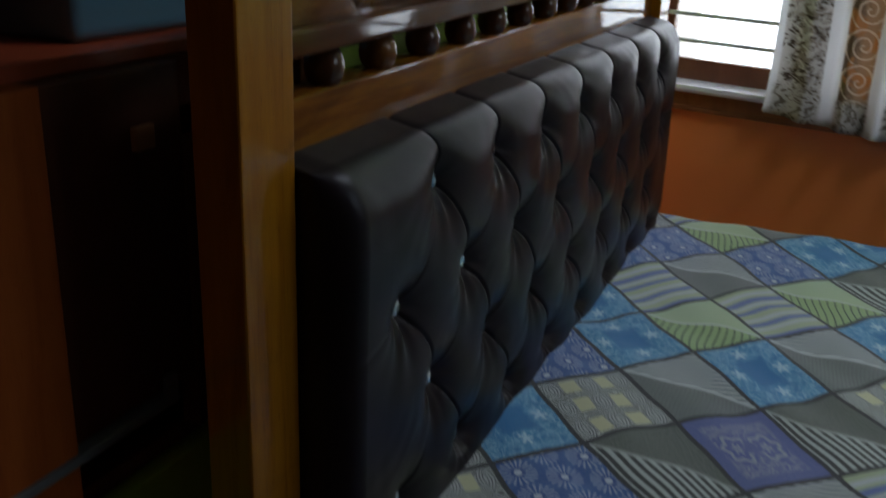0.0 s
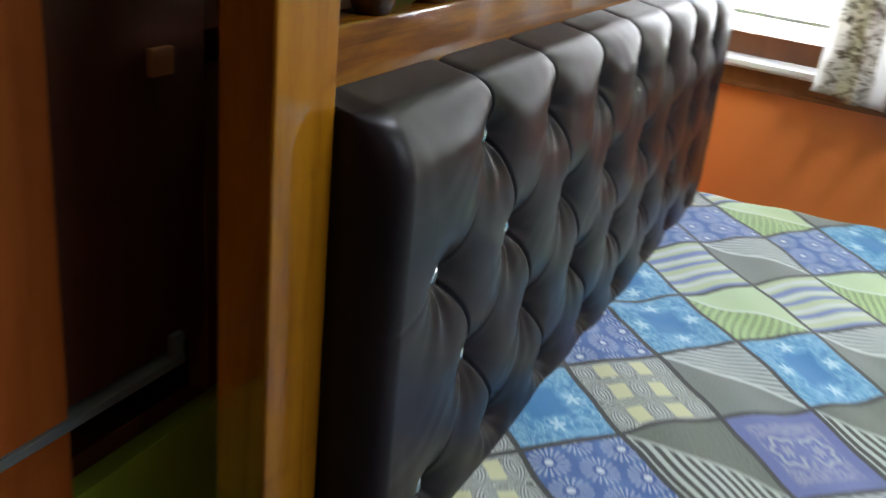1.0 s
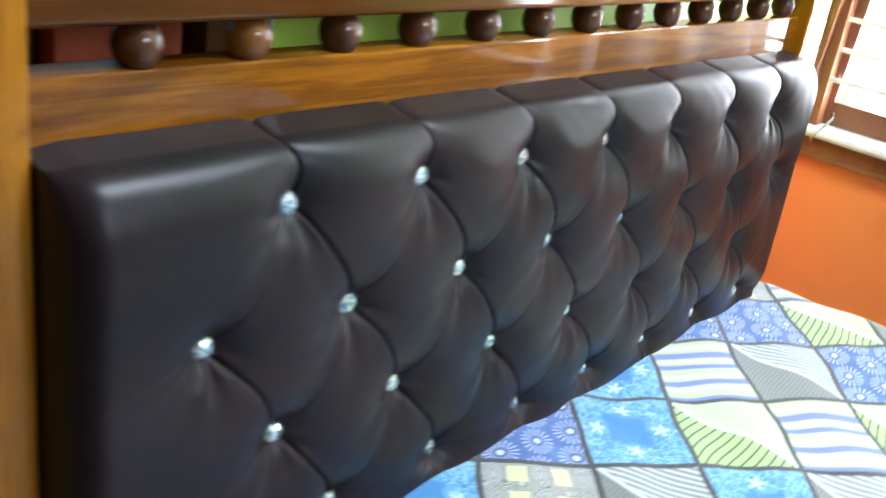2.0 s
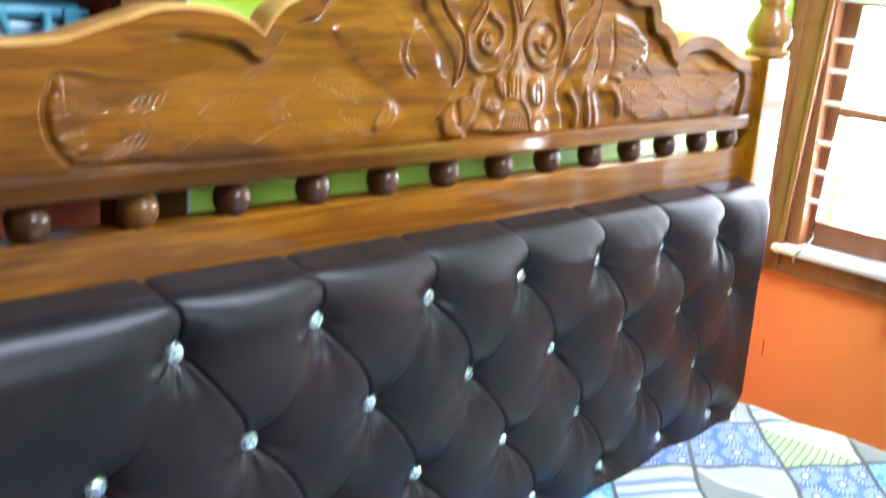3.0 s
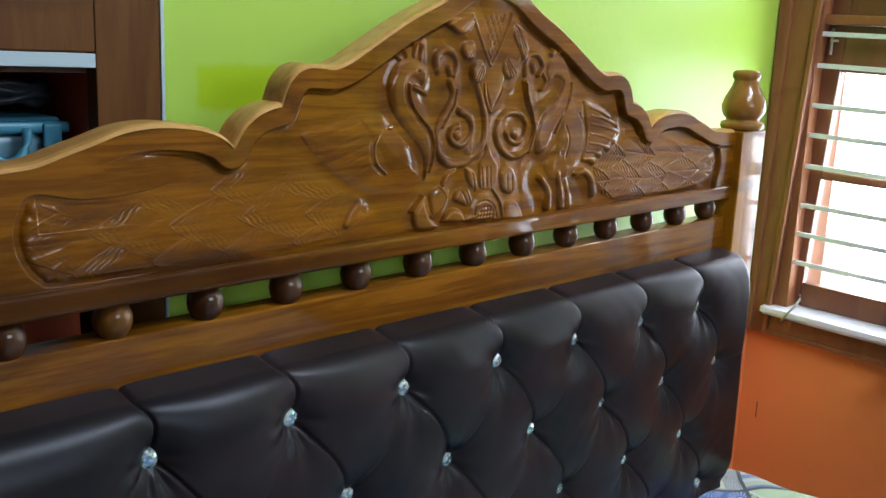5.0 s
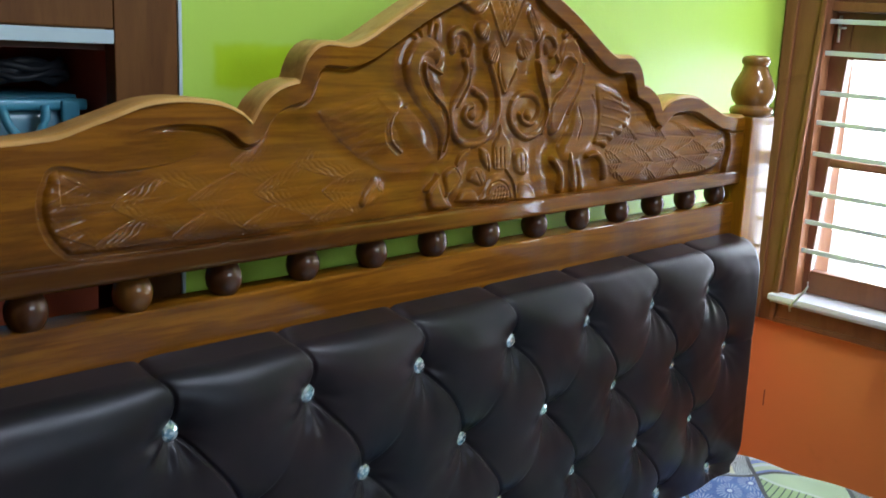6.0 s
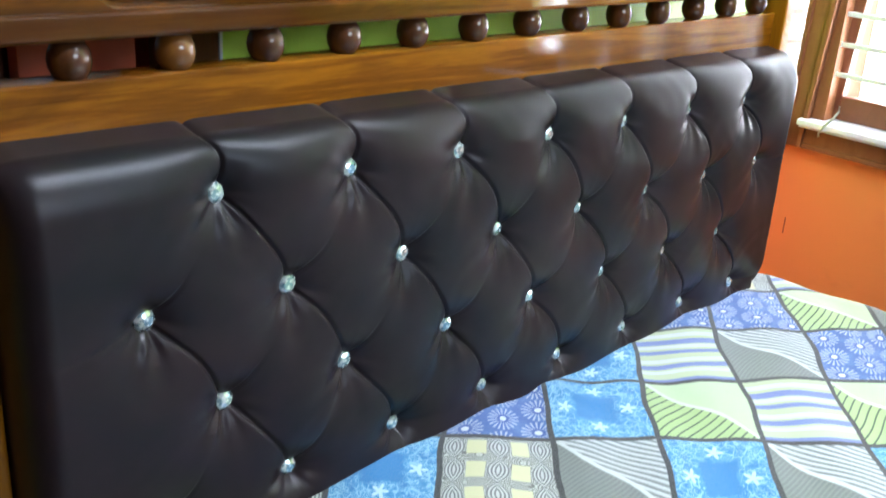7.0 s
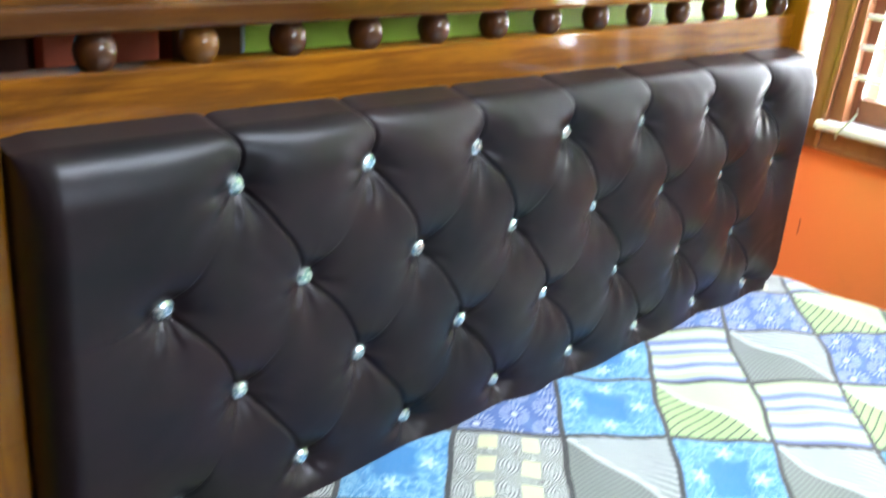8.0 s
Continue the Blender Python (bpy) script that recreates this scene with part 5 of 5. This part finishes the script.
low_corner = 0.07 - np.hypot(np.clip(X - (PX1 - 0.07), 0, None), np.clip(0.625 - Z, 0, None))
side_edge = np.minimum(np.minimum(X - PX0, PX1 - X), np.where((X > PX1 - 0.07) & (Z < 0.625), np.maximum(low_corner, 0), 1))
H = H * roll_off(side_edge, 0.036) * (0.06 + 0.94 * roll_off(PZ1 - Z, 0.066)) * roll_off(Z - PZ0, 0.03)
# pleats notch the top edge
Z = Z.copy()
for x, z in TOP_X:
    Z -= 0.0055 * np.exp(-np.abs(X - top_pleat_x(x, z, Z)) / 0.0055) * smooth(Z, PZ1 - 0.045, PZ1 - 0.004)
Z -= 0.004 * smooth(Z, PZ1 - 0.03, PZ1) * smooth(0.035 - np.minimum(X - PX0, PX1 - X), 0, 0.035)
Y = BACKING - H
xs = np.pad(X, 1, "edge")
zs = np.pad(Z, 1, "edge")
ys = np.pad(Y, 1, "edge")
zs[-1] += 0.007
ys[0], ys[-1], ys[:, 0], ys[:, -1] = 0.036, 0.037, 0.036, 0.036
panel = new("upholstered_panel", grid_mesh("upholstered_panel", xs, ys, zs, [LEATHER]))
panel.parent = bed
panel.matrix_parent_inverse = world_of(bed).inverted()
tagged(panel, "diamond-tufted dark brown leatherette panel")


def crystal():
    """A round brilliant-cut stone that faces the room."""
    bm = bmesh.new()
    rings = []
    for r, y, n, a in ((0.0138, 0.0, 12, 0.0), (0.0144, -0.0026, 12, 0.0), (0.0110, -0.0070, 12, 0.5), (0.0064, -0.0098, 6, 0.25)):
        rings.append([bm.verts.new((r * math.cos(2 * math.pi * (i + a) / n), y, r * math.sin(2 * math.pi * (i + a) / n))) for i in range(n)])
    for p, q in zip(rings[:2], rings[1:3]):
        for i in range(12):
            bm.faces.new((p[i], p[(i + 1) % 12], q[i]))
            bm.faces.new((p[(i + 1) % 12], q[(i + 1) % 12], q[i]))
    p, q = rings[2], rings[3]
    for i in range(6):
        bm.faces.new((p[2 * i], p[2 * i + 1], q[i]))
        bm.faces.new((p[2 * i + 1], p[(2 * i + 2) % 12], q[(i + 1) % 6], q[i]))
    bm.faces.new(q)
    bm.faces.new(rings[0][::-1])
    return bm


gem0 = None
rnd = random.Random(4)
for xb, zb in BUTTONS:
    if gem0 is None:
        gem0 = part("crystal_button", crystal(), CRYSTAL, panel, "faceted clear crystal button")
        g = gem0
    else:
        g = new("crystal_button", gem0.data)
        g.parent, g.matrix_parent_inverse = panel, gem0.matrix_parent_inverse
        tagged(g, "faceted clear crystal button")
    pit = float(tufting(np.array([[xb]]), np.array([[zb]]))[0, 0])
    g.location = (xb + rnd.uniform(-0.0015, 0.0015), BACKING - pit - 0.0085, zb + rnd.uniform(-0.0015, 0.0015))
    g.rotation_euler = (rnd.uniform(-0.16, 0.16), rnd.uniform(0, 6), rnd.uniform(-0.2, 0.2))

# ---- mattress and printed sheet ----
mat_bm = bm_box(-0.085, -1.985, 0.321, 1.605, -0.058, 0.555, 0.03, 4)
tagged(obj("mattress", mat_bm, TICKING, True), "thick mattress under a patchwork print sheet", "mattress")

SHEET_O, SHEET_U, SHEET_V, SHEET_W = Vector((0.537, -0.056)), Vector((0.1246, -0.109)), Vector((-0.131, -0.128)), Vector((-0.0085, -0.0011))
KNOWN = {(0, 0): 2, (1, 0): 5, (2, 0): 0, (3, 0): 5, (0, -1): 1, (1, -1): 0, (2, -1): 3, (3, -1): 4, (4, -1): 3, (1, -2): 0, (2, -2): 4, (3, -2): 5, (4, -2): 1, (2, -3): 1, (3, -3): 1,
         (4, -3): 3, (3, -4): 2, (4, -4): 4, (-1, 1): 1, (0, 1): 6, (1, 1): 7, (2, 1): 6, (3, 1): 2, (-1, 0): 0, (-2, 1): 2, (1, 2): 5, (2, 2): 4, (5, -1): 6, (5, -2): 0, (5, -3): 5, (4, 0): 0}
N = 12
I0, I1, J0, J1 = -9, 20, -12, 14
gi = np.arange(I0 * N, I1 * N + 1) / N
gj = np.arange(J0 * N, J1 * N + 1) / N
GI, GJ = np.meshgrid(gi, gj)
FX0 = SHEET_O[0] + GI * SHEET_U[0] + GJ * SHEET_V[0] + GI * GJ * SHEET_W[0]
FY0 = SHEET_O[1] + GI * SHEET_U[1] + GJ * SHEET_V[1] + GI * GJ * SHEET_W[1]
FX0 = FX0 + 0.005 * np.sin(FY0 * 19 + 1.1) + 0.002 * np.sin(FY0 * 51 + FX0 * 17)
FY0 = FY0 + 0.005 * np.sin(FX0 * 17 + 0.4) + 0.002 * np.sin(FX0 * 47 - FY0 * 21)


def fold(v, edge_at, r, sign):
    """Bends a flat cloth down over a rounded edge: the new coordinate and the drop."""
    s = np.clip(sign * (v - (edge_at - sign * r)), 0, None)
    ang = np.clip(s / r, 0, math.pi / 2)
    return np.where(s > 0, edge_at - sign * r + sign * r * np.sin(ang), v), r * (1 - np.cos(ang)) + np.clip(s - r * math.pi / 2, 0, None)


SX0, d1 = fold(FX0, 1.648, 0.05, 1)
SX0, d2 = fold(SX0, -0.128, 0.05, -1)
SY0, d3 = fold(FY0, -2.0, 0.05, -1)
wr = 0.004 * np.sin(FX0 * 9 + 2 * FY0) * np.sin(FY0 * 7 - 1) + 0.0025 * np.sin((FX0 - FY0) * 31 + np.sin(FX0 * 8)) + 0.006 * np.exp(-((FX0 - 0.78 + 0.4 * (FY0 + 0.05)) / 0.02) ** 2) * np.exp(-((FY0 + 0.06) / 0.08) ** 2)
SZ0 = BED_TOP + wr - (d1 + d2 + d3) - 0.004 * np.exp(np.clip((FY0 + 0.02) / 0.035, -20, 1))
cell_i, cell_j = np.floor(GI[:-1, :-1] + 0.5 / N).astype(int), np.floor(GJ[:-1, :-1] + 0.5 / N).astype(int)
ctr_x, ctr_y = (FX0[:-1, :-1] + FX0[1:, 1:]) / 2, (FY0[:-1, :-1] + FY0[1:, 1:]) / 2
keep = (ctr_x > -0.42) & (ctr_x < 1.94) & (ctr_y > -2.32) & (ctr_y < 0.0)
pick = np.array([[KNOWN.get((i, j), (i * 3 + j * 5 + (i * j) % 3) % 8) for i in range(I0, I1)] for j in range(J0, J1)])
slot = pick[cell_j - J0, cell_i - I0]
r, c = GI.shape
idx = np.arange(r * c).reshape(r, c)
quads = np.stack((idx[:-1, :-1], idx[1:, :-1], idx[1:, 1:], idx[:-1, 1:]), -1)[keep]
used, inv = np.unique(quads.reshape(-1), return_inverse=True)
co = np.stack((SX0, SY0, SZ0), -1).reshape(-1, 3)[used]
me = bpy.data.meshes.new("bedsheet")
me.from_pydata(co.tolist(), [], inv.reshape(-1, 4).tolist())
for m in PRINTS:
    me.materials.append(m)
me.polygons.foreach_set("material_index", slot[keep].astype(np.int32))
me.polygons.foreach_set("use_smooth", [True] * len(me.polygons))
lay = me.uv_layers.new(name="print")
uvs = np.stack((GI + 40.0, GJ + 40.0), -1).reshape(-1, 2)[used]
# keep the map of every patch just inside its own unit
cells = np.stack((cell_i, cell_j), -1)[keep].repeat(4, 0) + 40.0
loc = np.clip(uvs[inv] - cells, 0.002, 0.998)
lay.data.foreach_set("uv", (cells + loc).reshape(-1))
me.update()
sheet = tagged(new("bedsheet", me), "blue, green and grey patchwork print bedsheet on the mattress", "bedsheet")
sol = sheet.modifiers.new("thickness", "SOLIDIFY")
sol.thickness, sol.offset = 0.0015, -1
